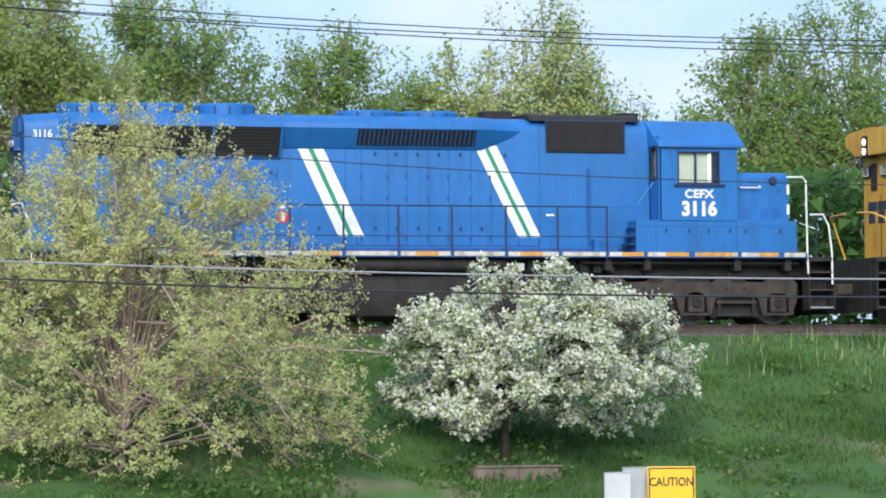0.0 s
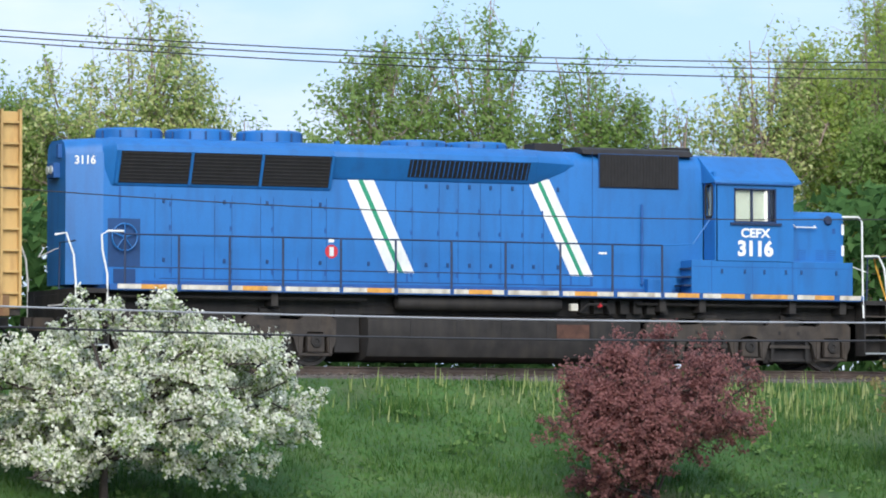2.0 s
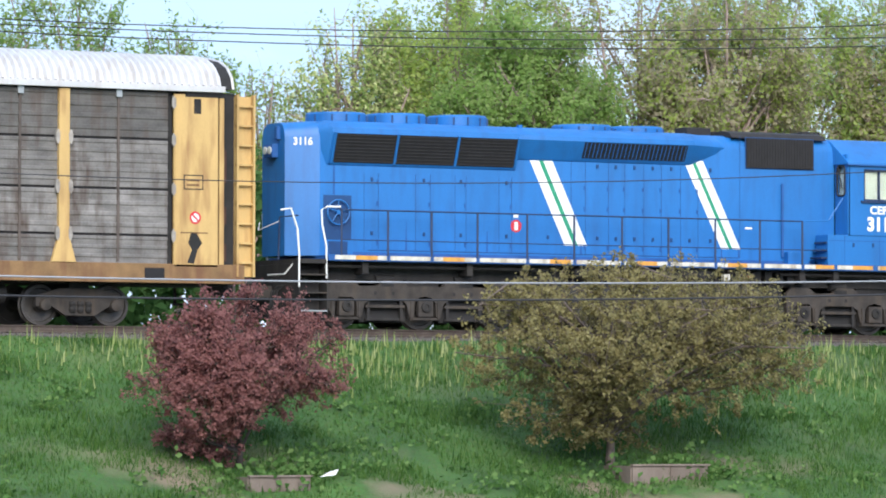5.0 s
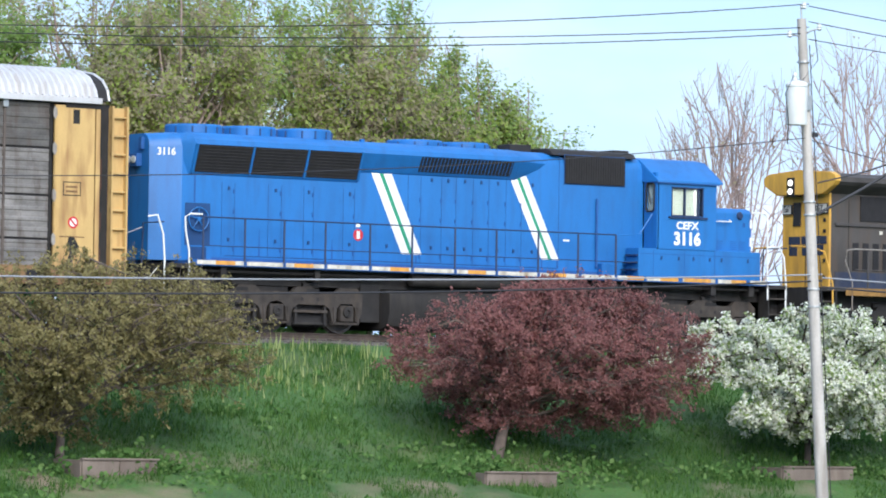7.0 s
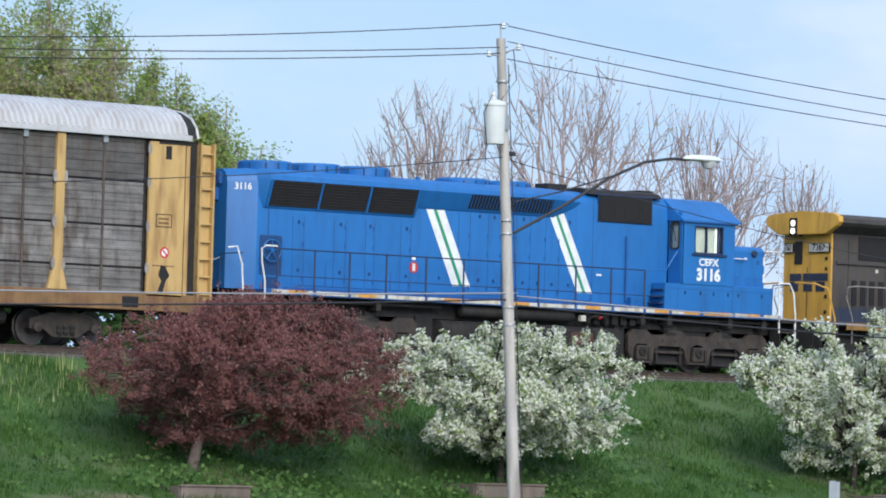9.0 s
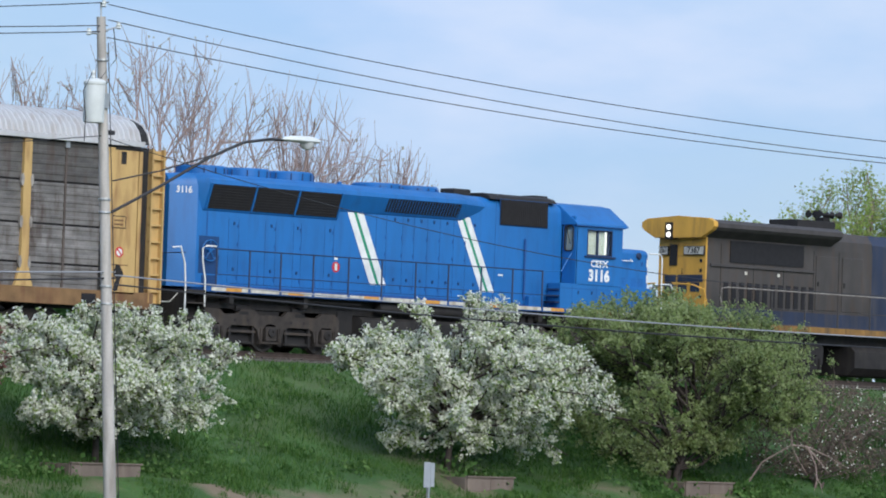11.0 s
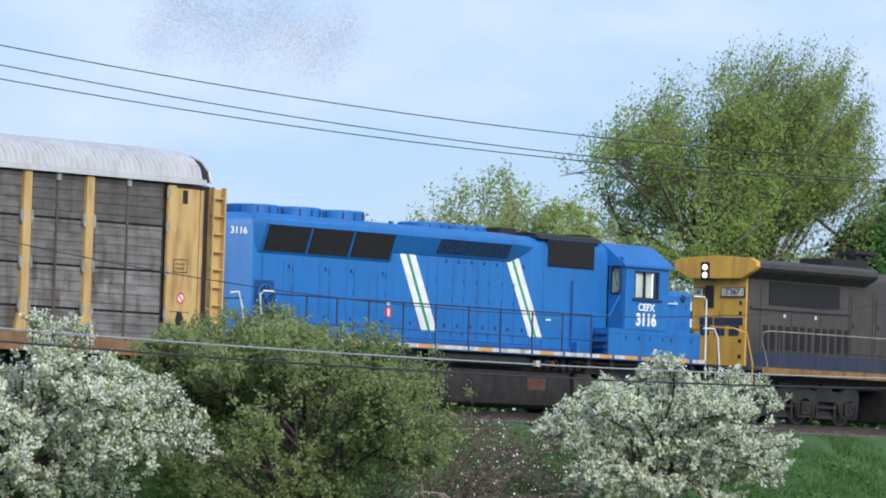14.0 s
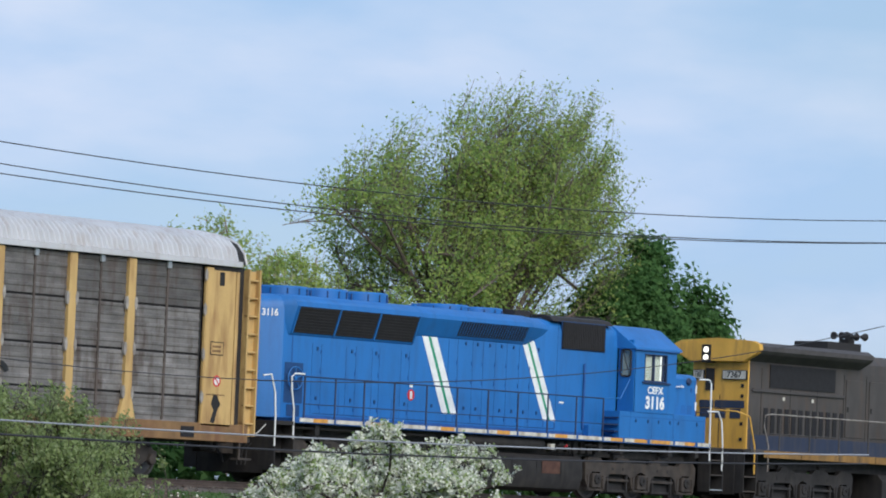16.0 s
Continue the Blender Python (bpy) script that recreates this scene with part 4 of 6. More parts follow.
# ---- covered car carrier behind ----
def autorack():
    root = new("autorack_wagon")
    tagged(root, "weathered yellow autorack wagon with grey steel side panels and ribbed roof", "railway wagon")
    P = lambda name, bm, mat, label="", smooth=False, parent=root: part(name, bm, mat, parent, label, smooth)
    x1, x0 = -9.9, -37.0
    P("underframe", box(B(), x0 + 0.3, x1 - 0.4, -1.0, 1.0, 0.95, 1.3), BLACK)
    P("deck", box(B(), x0 + 0.1, x1 - 0.15, -1.45, 1.45, 1.30, 1.40), BLACK)
    for s in (-1, 1):
        P("side_sill", box(B(), x0 + 0.05, x1 - 0.25, *sorted((s * 1.46, s * 1.58)), 0.98, 1.42, 0.015), RACK_SILL, "rusty yellow side sill")
        P("sill_vent", box(B(), -12.7, -12.2, *sorted((s * 1.585, s * 1.592)), 1.05, 1.32), GRILLE)
        xs = [-14.72, -16.85, -19.4, -21.6, -24.1, -26.3, -28.8, -31.0, -33.5, -35.3]
        bays = list(zip([-11.96] + xs, xs + [x0 + 0.5]))
        for x in xs:
            pst = P("side_post", prism(B(), [(x - 0.13, 5.34), (x + 0.13, 5.34), (x + 0.13, 2.0), (x + 0.30, 1.42), (x - 0.30, 1.42), (x - 0.13, 2.0)], s * 1.50, s * 1.60, "y"), RACK_YELLOW)
            for z in (2.06, 3.12, 4.24):
                for d in (-0.16, 0.16):
                    part("post_lug", prism(B(), [(x + d - 0.05, z - 0.07), (x + d - 0.05, z + 0.07), (x + d - 0.02, z + 0.16), (x + d + 0.02, z + 0.16), (x + d + 0.05, z + 0.07), (x + d + 0.05, z - 0.07), (x + d + 0.02, z - 0.16), (x + d - 0.02, z - 0.16)], s * 1.54, s * 1.61, "y"), LUG, pst)
        rows = [(1.42, 2.03), (2.09, 3.08), (3.14, 4.22), (4.28, 5.33)]
        for b, a in bays:
            for z0, z1 in rows:
                g = B()
                n = max(3, int((z1 - z0) / 0.21))
                h = (z1 - z0) / n
                prof = []
                for k in range(n):
                    prof += [(s * 1.50, z0 + k * h), (s * 1.50, z0 + k * h + 0.55 * h), (s * 1.515, z0 + k * h + 0.65 * h), (s * 1.515, z0 + k * h + 0.93 * h)]
                prof += [(s * 1.50, z1), (s * 1.47, z1), (s * 1.47, z0)]
                prism(g, prof, a + 0.13, b - 0.13)
                P("side_panel", g, RACK_PANEL)
            P("panel_backing", box(B(), a, b, *sorted((s * 1.40, s * 1.46)), 1.42, 5.34), SOOT_SHADE)
            m = (a + b) / 2
            P("bay_strap", box(B(), m - 0.03, m + 0.03, *sorted((s * 1.5, s * 1.535)), 1.45, 5.3), STRAP)
            P("roof_bracket", box(B(), m - 0.07, m + 0.07, *sorted((s * 1.52, s * 1.58)), 5.18, 5.42, 0.01), GALV)
        # yellow end panel, black boxes as the shade of its gaps, and the ladder strip
        P("end_panel", box(B(), -11.96, -10.84, *sorted((s * 1.50, s * 1.58)), 1.35, 5.30, 0.012), RACK_YELLOW)
        P("end_panel_fold", box(B(), -11.93, -11.86, *sorted((s * 1.58, s * 1.592)), 1.40, 5.28, 0.004), RACK_YELLOW)
        P("end_panel_gap", box(B(), -10.84, -10.80, *sorted((s * 1.44, s * 1.52)), 1.35, 5.30), SOOT_SHADE)
        P("end_panel_post", box(B(), -10.80, -10.68, *sorted((s * 1.44, s * 1.57)), 1.35, 5.26, 0.012), RACK_YELLOW)
        P("end_gap", box(B(), -10.72, -10.34, *sorted((s * 1.20, s * 1.42)), 1.2, 5.36), SOOT_SHADE)
        P("end_panel_slot", box(B(), -11.46, -11.28, *sorted((s * 1.581, s * 1.588)), 4.86, 5.20), SOOT_SHADE)
        P("top_gap", box(B(), -11.68, -10.62, *sorted((s * 1.52, s * 1.584)), 5.24, 5.345), SOOT_SHADE)
        for z in (2.06, 3.12, 4.24, 5.1):
            P("edge_lug", prism(B(), [(-12.02, z - 0.08), (-12.02, z + 0.08), (-11.98, z + 0.16), (-11.92, z + 0.08), (-11.92, z - 0.08), (-11.98, z - 0.16)], s * 1.56, s * 1.60, "y"), LUG)
        for z0, z1 in ((1.5, 1.9), (2.35, 2.75), (3.3, 4.05)):
            P("torn_seal", box(B(), -10.66, -10.59, *sorted((s * 1.44, s * 1.50)), z0, z1), RUST)
        P("hatch_line", box(B(), -11.80, -11.10, *sorted((s * 1.581, s * 1.584)), 2.12, 2.15), RACK_SILL)
        st = P("stencil_frame", box(B(), -11.72, -11.22, *sorted((s * 1.582, s * 1.585)), 3.12, 3.46), SOOT_SHADE)
        part("stencil_field", box(B(), -11.695, -11.245, *sorted((s * 1.586, s * 1.588)), 3.145, 3.435), RACK_YELLOW, st)
        for k in range(2):
            part("stencil_bar", box(B(), -11.64, -11.32, *sorted((s * 1.589, s * 1.590)), 3.20 + k * 0.11, 3.25 + k * 0.11), RACK_SILL, st)
        dc = P("warning_disc", lathe(B(), [(0.145, s * 1.581), (0.145, s * 1.585)], (-11.42, 0, 2.48), "y", 20), RED, "round red and white warning disc")
        part("disc_face", lathe(B(), [(0.10, s * 1.586), (0.10, s * 1.588)], (-11.42, 0, 2.48), "y", 20), WHITE, dc)
        part("disc_bar", prism(B(), [(-11.53, 2.56), (-11.50, 2.59), (-11.31, 2.40), (-11.34, 2.37)], s * 1.589, s * 1.591, "y"), RED, dc)
        P("scorch_mark", prism(B(), [(-11.62, 1.45), (-11.45, 1.42), (-11.36, 1.75), (-11.24, 1.9), (-11.38, 2.12), (-11.52, 2.16), (-11.60, 1.9), (-11.50, 1.75)], s * 1.581, s * 1.584, "y"), SOOT_SHADE, "black scorched patch")
        lad = P("ladder_plate", box(B(), -10.36, -9.90, *sorted((s * 1.36, s * 1.46)), 1.15, 5.30, 0.01), RACK_YELLOW)
        for x in (-10.36, -9.94):
            part("ladder_rail", box(B(), x, x + 0.05, *sorted((s * 1.46, s * 1.60)), 1.15, 5.34), RACK_YELLOW, lad)
        for k in range(9):
            part("rung", box(B(), -10.36, -9.92, *sorted((s * 1.50, s * 1.56)), 1.45 + k * 0.45, 1.49 + k * 0.45), RACK_YELLOW, lad)
        P("corner_step", box(B(), -10.45, -9.95, *sorted((s * 1.3, s * 1.56)), 0.55, 0.60), GRIME)
        P("corner_step_arm", box(B(), -10.43, -10.37, *sorted((s * 1.5, s * 1.55)), 0.58, 1.2), GRIME)
        P("roof_rail", box(B(), x0 + 0.2, -10.7, *sorted((s * 1.48, s * 1.67)), 5.36, 5.50, 0.01), RACK_ROOF)
    # ribbed, arched roof in plates
    arch = [(-1.57, 5.44), (-1.48, 5.72), (-1.25, 5.96), (-0.85, 6.13), (-0.3, 6.22), (0.3, 6.22), (0.85, 6.13), (1.25, 5.96), (1.48, 5.72), (1.57, 5.44)]
    x = -10.75
    while x > x0 + 0.6:
        g = B()
        ln = 2.42
        rings = []
        ribs = 13
        for k in range(ribs * 4 + 1):
            up = 0.0 if (k % 4) in (0, 1) else 0.075
            xx = x - ln * k / (ribs * 4)
            rings.append([g.verts.new((xx, y * (1 + up / 1.6), z + up)) for y, z in arch])
        for a, b in zip(rings, rings[1:]):
            for i in range(len(arch) - 1):
                g.faces.new((a[i], a[i + 1], b[i + 1], b[i]))
        P("roof_plate", g, RACK_ROOF)
        x -= ln
    P("roof_underside", prism(B(), [(y * 0.97, z - 0.05) for y, z in arch], x0 + 0.4, -10.80), SOOT_SHADE)
    P("end_door", box(B(), -10.75, -10.65, -1.3, 1.3, 1.35, 5.5), SOOT_SHADE)
    P("roof_end_plate", prism(B(), [(y * 0.99, z) for y, z in arch], -10.76, -10.47), SOOT_SHADE, "black end of the arched roof")
    ea = B()
    for k in range(len(arch) - 1):
        tube(ea, [(-10.45, *arch[k]), (-10.45, *arch[k + 1])], 0.035, 6)
    P("roof_end_bow", ea, RACK_ROOF)
    P("end_platform", box(B(), -10.6, -9.85, -1.4, 1.4, 1.0, 1.15), GRIME)
    P("coupler", box(B(), -10.3, -9.66, -0.14, 0.14, 0.74, 1.0, 0.04), GRIME)
    P("brake_cylinder", tube(B(), [(-16.6, -0.9, 0.7), (-15.9, -0.9, 0.7)], 0.22, 12), BLACK)
    P("brake_pipe", tube(B(), [(-10.2, -0.5, 0.95), (-9.9, -0.5, 0.7), (-9.75, -0.45, 0.5)], 0.025, 6), SOOT_SHADE)
    # spray-painted letters on the panels, as plain curved bands
    for cxz, r, a0, a1 in (((-19.25, 1.78), 0.36, 270, 510), ((-19.2, 2.28), 0.34, 20, 250), ((-20.2, 2.0), 0.42, 60, 330)):
        pts_o = [(cxz[0] + r * math.cos(radians(a)), cxz[1] + r * math.sin(radians(a))) for a in range(a0, a1, 15)]
        pts_i = [(cxz[0] + r * 0.55 * math.cos(radians(a)), cxz[1] + r * 0.55 * math.sin(radians(a))) for a in range(a0, a1, 15)]
        g = B()
        for i in range(len(pts_o) - 1):
            prism(g, [pts_o[i], pts_o[i + 1], pts_i[i + 1], pts_i[i]], -1.529, -1.533, "y")
        P("sprayed_paint", g, SIGN_BLACK, "black spray-painted curve")
    # trucks
    for cx in (-14.07, -33.0):
        for s in (-1, 1):
            out = [(cx - 1.1, 0.42), (cx - 1.1, 0.66), (cx - 0.5, 0.84), (cx + 0.5, 0.84), (cx + 1.1, 0.66), (cx + 1.1, 0.42), (cx + 0.7, 0.44), (cx + 0.38, 0.22), (cx - 0.38, 0.22), (cx - 0.7, 0.44)]
            sf = P("side_frame", prism(B(), out, s * 0.94, s * 1.08, "y", 0.015), GRIME)
            for d in (-0.88, 0.88):
                part("bearing_cap", lathe(B(), [(0.15, s * 1.06), (0.13, s * 1.16), (0.05, s * 1.18)], (cx + d, 0, 0.46), "y", 14), GRIME, sf, "", True)
            for d in (-0.2, 0, 0.2):
                part("coil_spring", lathe(B(), [(0.07, 0.30), (0.085, 0.36), (0.07, 0.42), (0.085, 0.48), (0.07, 0.54)], (cx + d, s * 1.08, 0), "z", 10), BLACK, sf)
        P("bolster", box(B(), cx - 0.25, cx + 0.25, -1.0, 1.0, 0.55, 0.98), BLACK)
        for d in (-0.88, 0.88):
            wheelset(root, cx + d, 0.46, SPINNING)
    shift_parts(root, -23.4)
    return root


# ---- ground, track and wall ----
def ground_height(x, y):
    """The lie of the land across the track: flat by the road, a wall, a grass bank, the track bed, and flat land behind."""
    pts = [(-3000, -6.4), (-15.36, -6.4), (-15.1, -4.75), (-15.0, -4.35), (-11.0, -3.12), (-8.0, -2.05), (-5.2, -0.95), (-4.1, -0.42), (-3.5, -0.30), (-2.6, -0.42), (4.5, -0.42), (7.0, -0.9), (3000, -0.9)]
    z = pts[-1][1]
    for (a, za), (b, zb) in zip(pts, pts[1:]):
        if a <= y <= b:
            z = za + (zb - za) * (y - a) / (b - a)
            break
    if -14.9 < y < -3.3 and -60 < x < 260:
        k = min(1, (y + 14.9) / 1.0, (-3.3 - y) / 1.2)
        z += k * (0.22 * noise.noise((x * 0.35, y * 0.5, 0)) + 0.07 * noise.noise((x * 1.3, y * 1.6, 4)))
    return z


def grass_ground_material():
    m = bpy.data.materials.new("grass_and_soil")
    m.use_nodes = True
    n, l = m.node_tree.nodes, m.node_tree.links
    b = n["Principled BSDF"]
    b.inputs["Roughness"].default_value = 0.95
    geo = n.new("ShaderNodeTexCoord")
    big, fine, bare = n.new("ShaderNodeTexNoise"), n.new("ShaderNodeTexNoise"), n.new("ShaderNodeTexNoise")
    for t, sc in ((big, 0.5), (fine, 14.0), (bare, 0.33)):
        t.inputs["Scale"].default_value, t.inputs["Detail"].default_value = sc, 6
        l.new(geo.outputs["Object"], t.inputs["Vector"])
    r1 = n.new("ShaderNodeValToRGB")
    r1.color_ramp.elements[0].position, r1.color_ramp.elements[0].color = 0.35, (0.034, 0.085, 0.02, 1)
    r1.color_ramp.elements[1].position, r1.color_ramp.elements[1].color = 0.7, (0.065, 0.14, 0.03, 1)
    r2 = n.new("ShaderNodeMapRange")
    r2.inputs["From Min"].default_value, r2.inputs["From Max"].default_value = 0.50, 0.66
    mx, soil = n.new("ShaderNodeMix"), n.new("ShaderNodeMix")
    mx.data_type = soil.data_type = "RGBA"
    mx.blend_type = "OVERLAY"
    mx.inputs["Factor"].default_value = 0.6
    soil.inputs["B"].default_value = (0.21, 0.165, 0.115, 1)
    l.new(big.outputs["Fac"], r1.inputs["Fac"])
    l.new(r1.outputs["Color"], mx.inputs["A"])
    l.new(fine.outputs["Color"], mx.inputs["B"])
    l.new(bare.outputs["Fac"], r2.inputs["Value"])
    axes, foot, worn = n.new("ShaderNodeSeparateXYZ"), n.new("ShaderNodeMapRange"), n.new("ShaderNodeMath")
    foot.inputs["From Min"].default_value, foot.inputs["From Max"].default_value = -9.5, -12.0
    foot.inputs["To Min"].default_value, foot.inputs["To Max"].default_value = 0.15, 1.0
    worn.operation = "MULTIPLY"
    l.new(geo.outputs["Object"], axes.inputs["Vector"])
    l.new(axes.outputs["Y"], foot.inputs["Value"])
    l.new(foot.outputs["Result"], worn.inputs[0])
    l.new(r2.outputs["Result"], worn.inputs[1])
    l.new(worn.outputs[0], soil.inputs["Factor"])
    l.new(mx.outputs["Result"], soil.inputs["A"])
    l.new(soil.outputs["Result"], b.inputs["Base Color"])
    bp = n.new("ShaderNodeBump")
    bp.inputs["Strength"].default_value, bp.inputs["Distance"].default_value = 0.8, 0.05
    l.new(fine.outputs["Fac"], bp.inputs["Height"])
    l.new(bp.outputs["Normal"], b.inputs["Normal"])
    return m


def setting():
    xs = [-3000, -800, -200, -60] + [-20 + 0.8 * k for k in range(0, 226)] + [200, 260, 500, 1200, 3000]
    ys = [-3000, -700, -200, -110, -60, -30, -22, -15.4, -15.36, -15.1, -15.0] + [-14.8 + 0.4 * k for k in range(0, 29)] + [-3.3, -2.6, -1, 1, 4.5, 7, 12, 20, 40, 100, 400, 1000, 3000]
    verts = [(x, y, ground_height(x, y)) for x in xs for y in ys]
    k = len(ys)
    faces = [(i * k + j, (i + 1) * k + j, (i + 1) * k + j + 1, i * k + j + 1) for i in range(len(xs) - 1) for j in range(k - 1)]
    tagged(mesh_part("ground", verts, faces, grass_ground_material(), None, "grassy ground with a bank below the railway", True), "", "ground", "", "structure")
    # road in front of the wall
    tagged(part("road", box(B(), -400, 500, -30.0, -17.6, -6.6, -6.38), ASPHALT, None, "grey asphalt road"), "", "road", "", "structure")
    for y0 in (-17.6, -30.2):
        tagged(part("kerb", box(B(), -400, 500, y0, y0 + 0.2, -6.6, -6.24, 0.02), CONCRETE, None, "pale concrete kerb"), "", "kerb", "", "structure")
    # track
    bed = B()
    prism(bed, [(-2.9, -0.44), (-1.9, -0.24), (-1.5, -0.20), (1.5, -0.20), (1.9, -0.24), (2.9, -0.44)], -60, 260)
    tagged(part("track_bed", bed, BALLAST, None, "dark stone ballast under the track"), "", "ballast", "", "structure")
    # loose stones over the bed
    rng = np.random.default_rng(5)
    v, f = [], []
    for k in range(9000):
        x, y = rng.uniform(20, 175), -rng.uniform(0.9, 3.3)
        z = -0.20 if y > -1.5 else -0.24 + (y + 1.9) * 0.2 if y > -2.9 else -0.42
        r = rng.uniform(0.02, 0.05)
        o = len(v)
        for c in ((r, 0, 0), (-r, 0.3 * r, 0), (0, r, 0), (0, -r, 0.2 * r), (0, 0, r), (0, 0, -r)):
            v.append((x + c[0] * rng.uniform(0.6, 1.3), y + c[1], z + c[2] * rng.uniform(0.6, 1.2)))
        for a, b, c in ((0, 2, 4), (2, 1, 4), (1, 3, 4), (3, 0, 4), (2, 0, 5), (1, 2, 5), (3, 1, 5), (0, 3, 5)):
            f.append((o + a, o + b, o + c))
    tagged(mesh_part("ballast_stones", v, f, BALLAST, None, "loose grey-brown ballast stones"), "", "gravel", "", "stuff")
    tr = new("railway_track")
    tagged(tr, "steel rails on dark timber ties", "railway track", "", "structure")
    for y in (-0.755, 0.755):
        pr = [(y - 0.07, -0.17), (y + 0.07, -0.17), (y + 0.065, -0.15), (y + 0.012, -0.13), (y + 0.012, -0.045), (y + 0.036, -0.03), (y + 0.036, 0.0), (y - 0.036, 0.0), (y - 0.036, -0.03), (y - 0.012, -0.045), (y - 0.012, -0.13), (y - 0.065, -0.15)]
        part("rail", prism(B(), pr, -60, 260), RAIL_STEEL, tr)
    # the crib wall below the bank, in three heights
    wall = new("wall_crib")
    tagged(wall, "brown-grey concrete crib retaining wall with a pale cap", "retaining wall", "", "structure")
    for a, b, top in ((20, 78.1, -4.56), (78.1, 107.8, -4.24), (107.8, 140, -3.95)):
        part("wall_core", box(B(), a, b, -15.16, -15.0, -6.6, top - 0.06), CRIB, wall)
        part("wall_cap", box(B(), a, b, -15.36, -14.96, top - 0.09, top, 0.01), CRIB_CAP, wall)
        stretcher, header = B(), B()
        box(stretcher, -0.92, 0.92, -15.28, -15.14, -0.16, 0.16, 0.012)
        box(header, -0.09, 0.09, -15.40, -15.14, -0.20, 0.17, 0.02)
        so, ho = part("stretcher", stretcher, CRIB, wall), part("header_block", header, CRIB, wall)
        first = True
        x = a + 0.95
        while x < b - 0.5:
            for j in range(5):
                z = top - 0.30 - j * 0.40
                for src, px in ((so, x), (ho, x - 0.95)):
                    if first:
                        o = src
                    else:
                        o = src.copy()
                        scene.collection.objects.link(o)
                    o.location = (px, 0, z)
                first = False
            x += 1.9


# ---- plants ----
def leaf_axes(points, rng, droop=0.0):
    """Leaves face outwards and up to the light, with much scatter: long axis, cross axis and face of each."""
    n = len(points)
    out = points - points.mean(0)
    out /= np.linalg.norm(out, axis=1, keepdims=True) + 1e-6
    w = rng.normal(size=(n, 3)) * 0.55 + out * 0.45 + np.array([0.0, -0.40, 0.50])
    w /= np.linalg.norm(w, axis=1, keepdims=True)
    d = rng.normal(size=(n, 3))
    d[:, 2] -= droop
    d -= (d * w).sum(1, keepdims=True) * w
    d /= np.linalg.norm(d, axis=1, keepdims=True)
    return d, np.cross(w, d), w


def leaves(points, size, rng, stretch=1.4, droop=0.0, fold=0.35):
    """One folded leaf of four corners at each point: vertices."""
    d, e, w = leaf_axes(points, rng, droop)
    s = size * rng.uniform(0.6, 1.35, (len(points), 1))
    a, b = points - d * s * stretch * 0.5, points + d * s * stretch * 0.5
    c, g = points + e * s * 0.5 + w * s * fold * 0.5, points - e * s * 0.5 + w * s * fold * 0.5
    return np.stack([a, c, b, g], 1).reshape(-1, 3)


def small_leaves(points, size, rng):
    """One three-cornered leaf at each point."""
    d, e, w = leaf_axes(points, rng)
    s = size * rng.uniform(0.6, 1.35, (len(points), 1))
    return np.stack([points - d * s * 0.6 - e * s * 0.15, points + e * s * 0.62, points + d * s * 0.75 - e * s * 0.2], 1).reshape(-1, 3)


def leaf_mesh(name, verts, mat, parent, label="", corners=4):
    n = len(verts) // corners
    me = bpy.data.meshes.new(name)
    me.vertices.add(len(verts))
    me.vertices.foreach_set("co", verts.astype(np.float32).ravel())
    idx = np.arange(n * corners).reshape(n, corners)
    tri = idx if corners == 3 else np.concatenate([idx[:, [0, 1, 2]], idx[:, [0, 2, 3]]], 1).reshape(-1, 3)
    me.loops.add(len(tri) * 3)
    me.loops.foreach_set("vertex_index", tri.ravel().astype(np.int32))
    me.polygons.add(len(tri))
    me.polygons.foreach_set("loop_start", np.arange(0, len(tri) * 3, 3, dtype=np.int32))
    me.update(calc_edges=True)
    me.materials.append(mat)
    ob = new(name, me)
    ob.parent = parent
    return tagged(ob, label)


def twig_mesh(name, lines, mat, parent, sides=4):
    """Tapered bars along lines of points with radii: (points, r0, r1)."""
    v, f = [], []
    for pts, r0, r1 in lines:
        k = len(pts)
        base = len(v)
        for i, p in enumerate(pts):
            q = pts[min(i + 1, k - 1)] - pts[max(i - 1, 0)]
            q = q / (np.linalg.norm(q) + 1e-9)
            u = np.cross(q, (0.3, 0.9, 0.2) if abs(q[2]) > 0.8 else (0, 0, 1.0))
            u /= np.linalg.norm(u) + 1e-9
            w = np.cross(q, u)
            r = r0 + (r1 - r0) * i / (k - 1)
            for s in range(sides):
                a = 2 * math.pi * s / sides
                v.append(tuple(p + r * (math.cos(a) * u + math.sin(a) * w)))
        for i in range(k - 1):
            for s in range(sides):
                a, b = base + i * sides + s, base + i * sides + (s + 1) % sides
                f.append((a, b, b + sides, a + sides))
    return mesh_part(name, v, f, mat, parent, "", True)


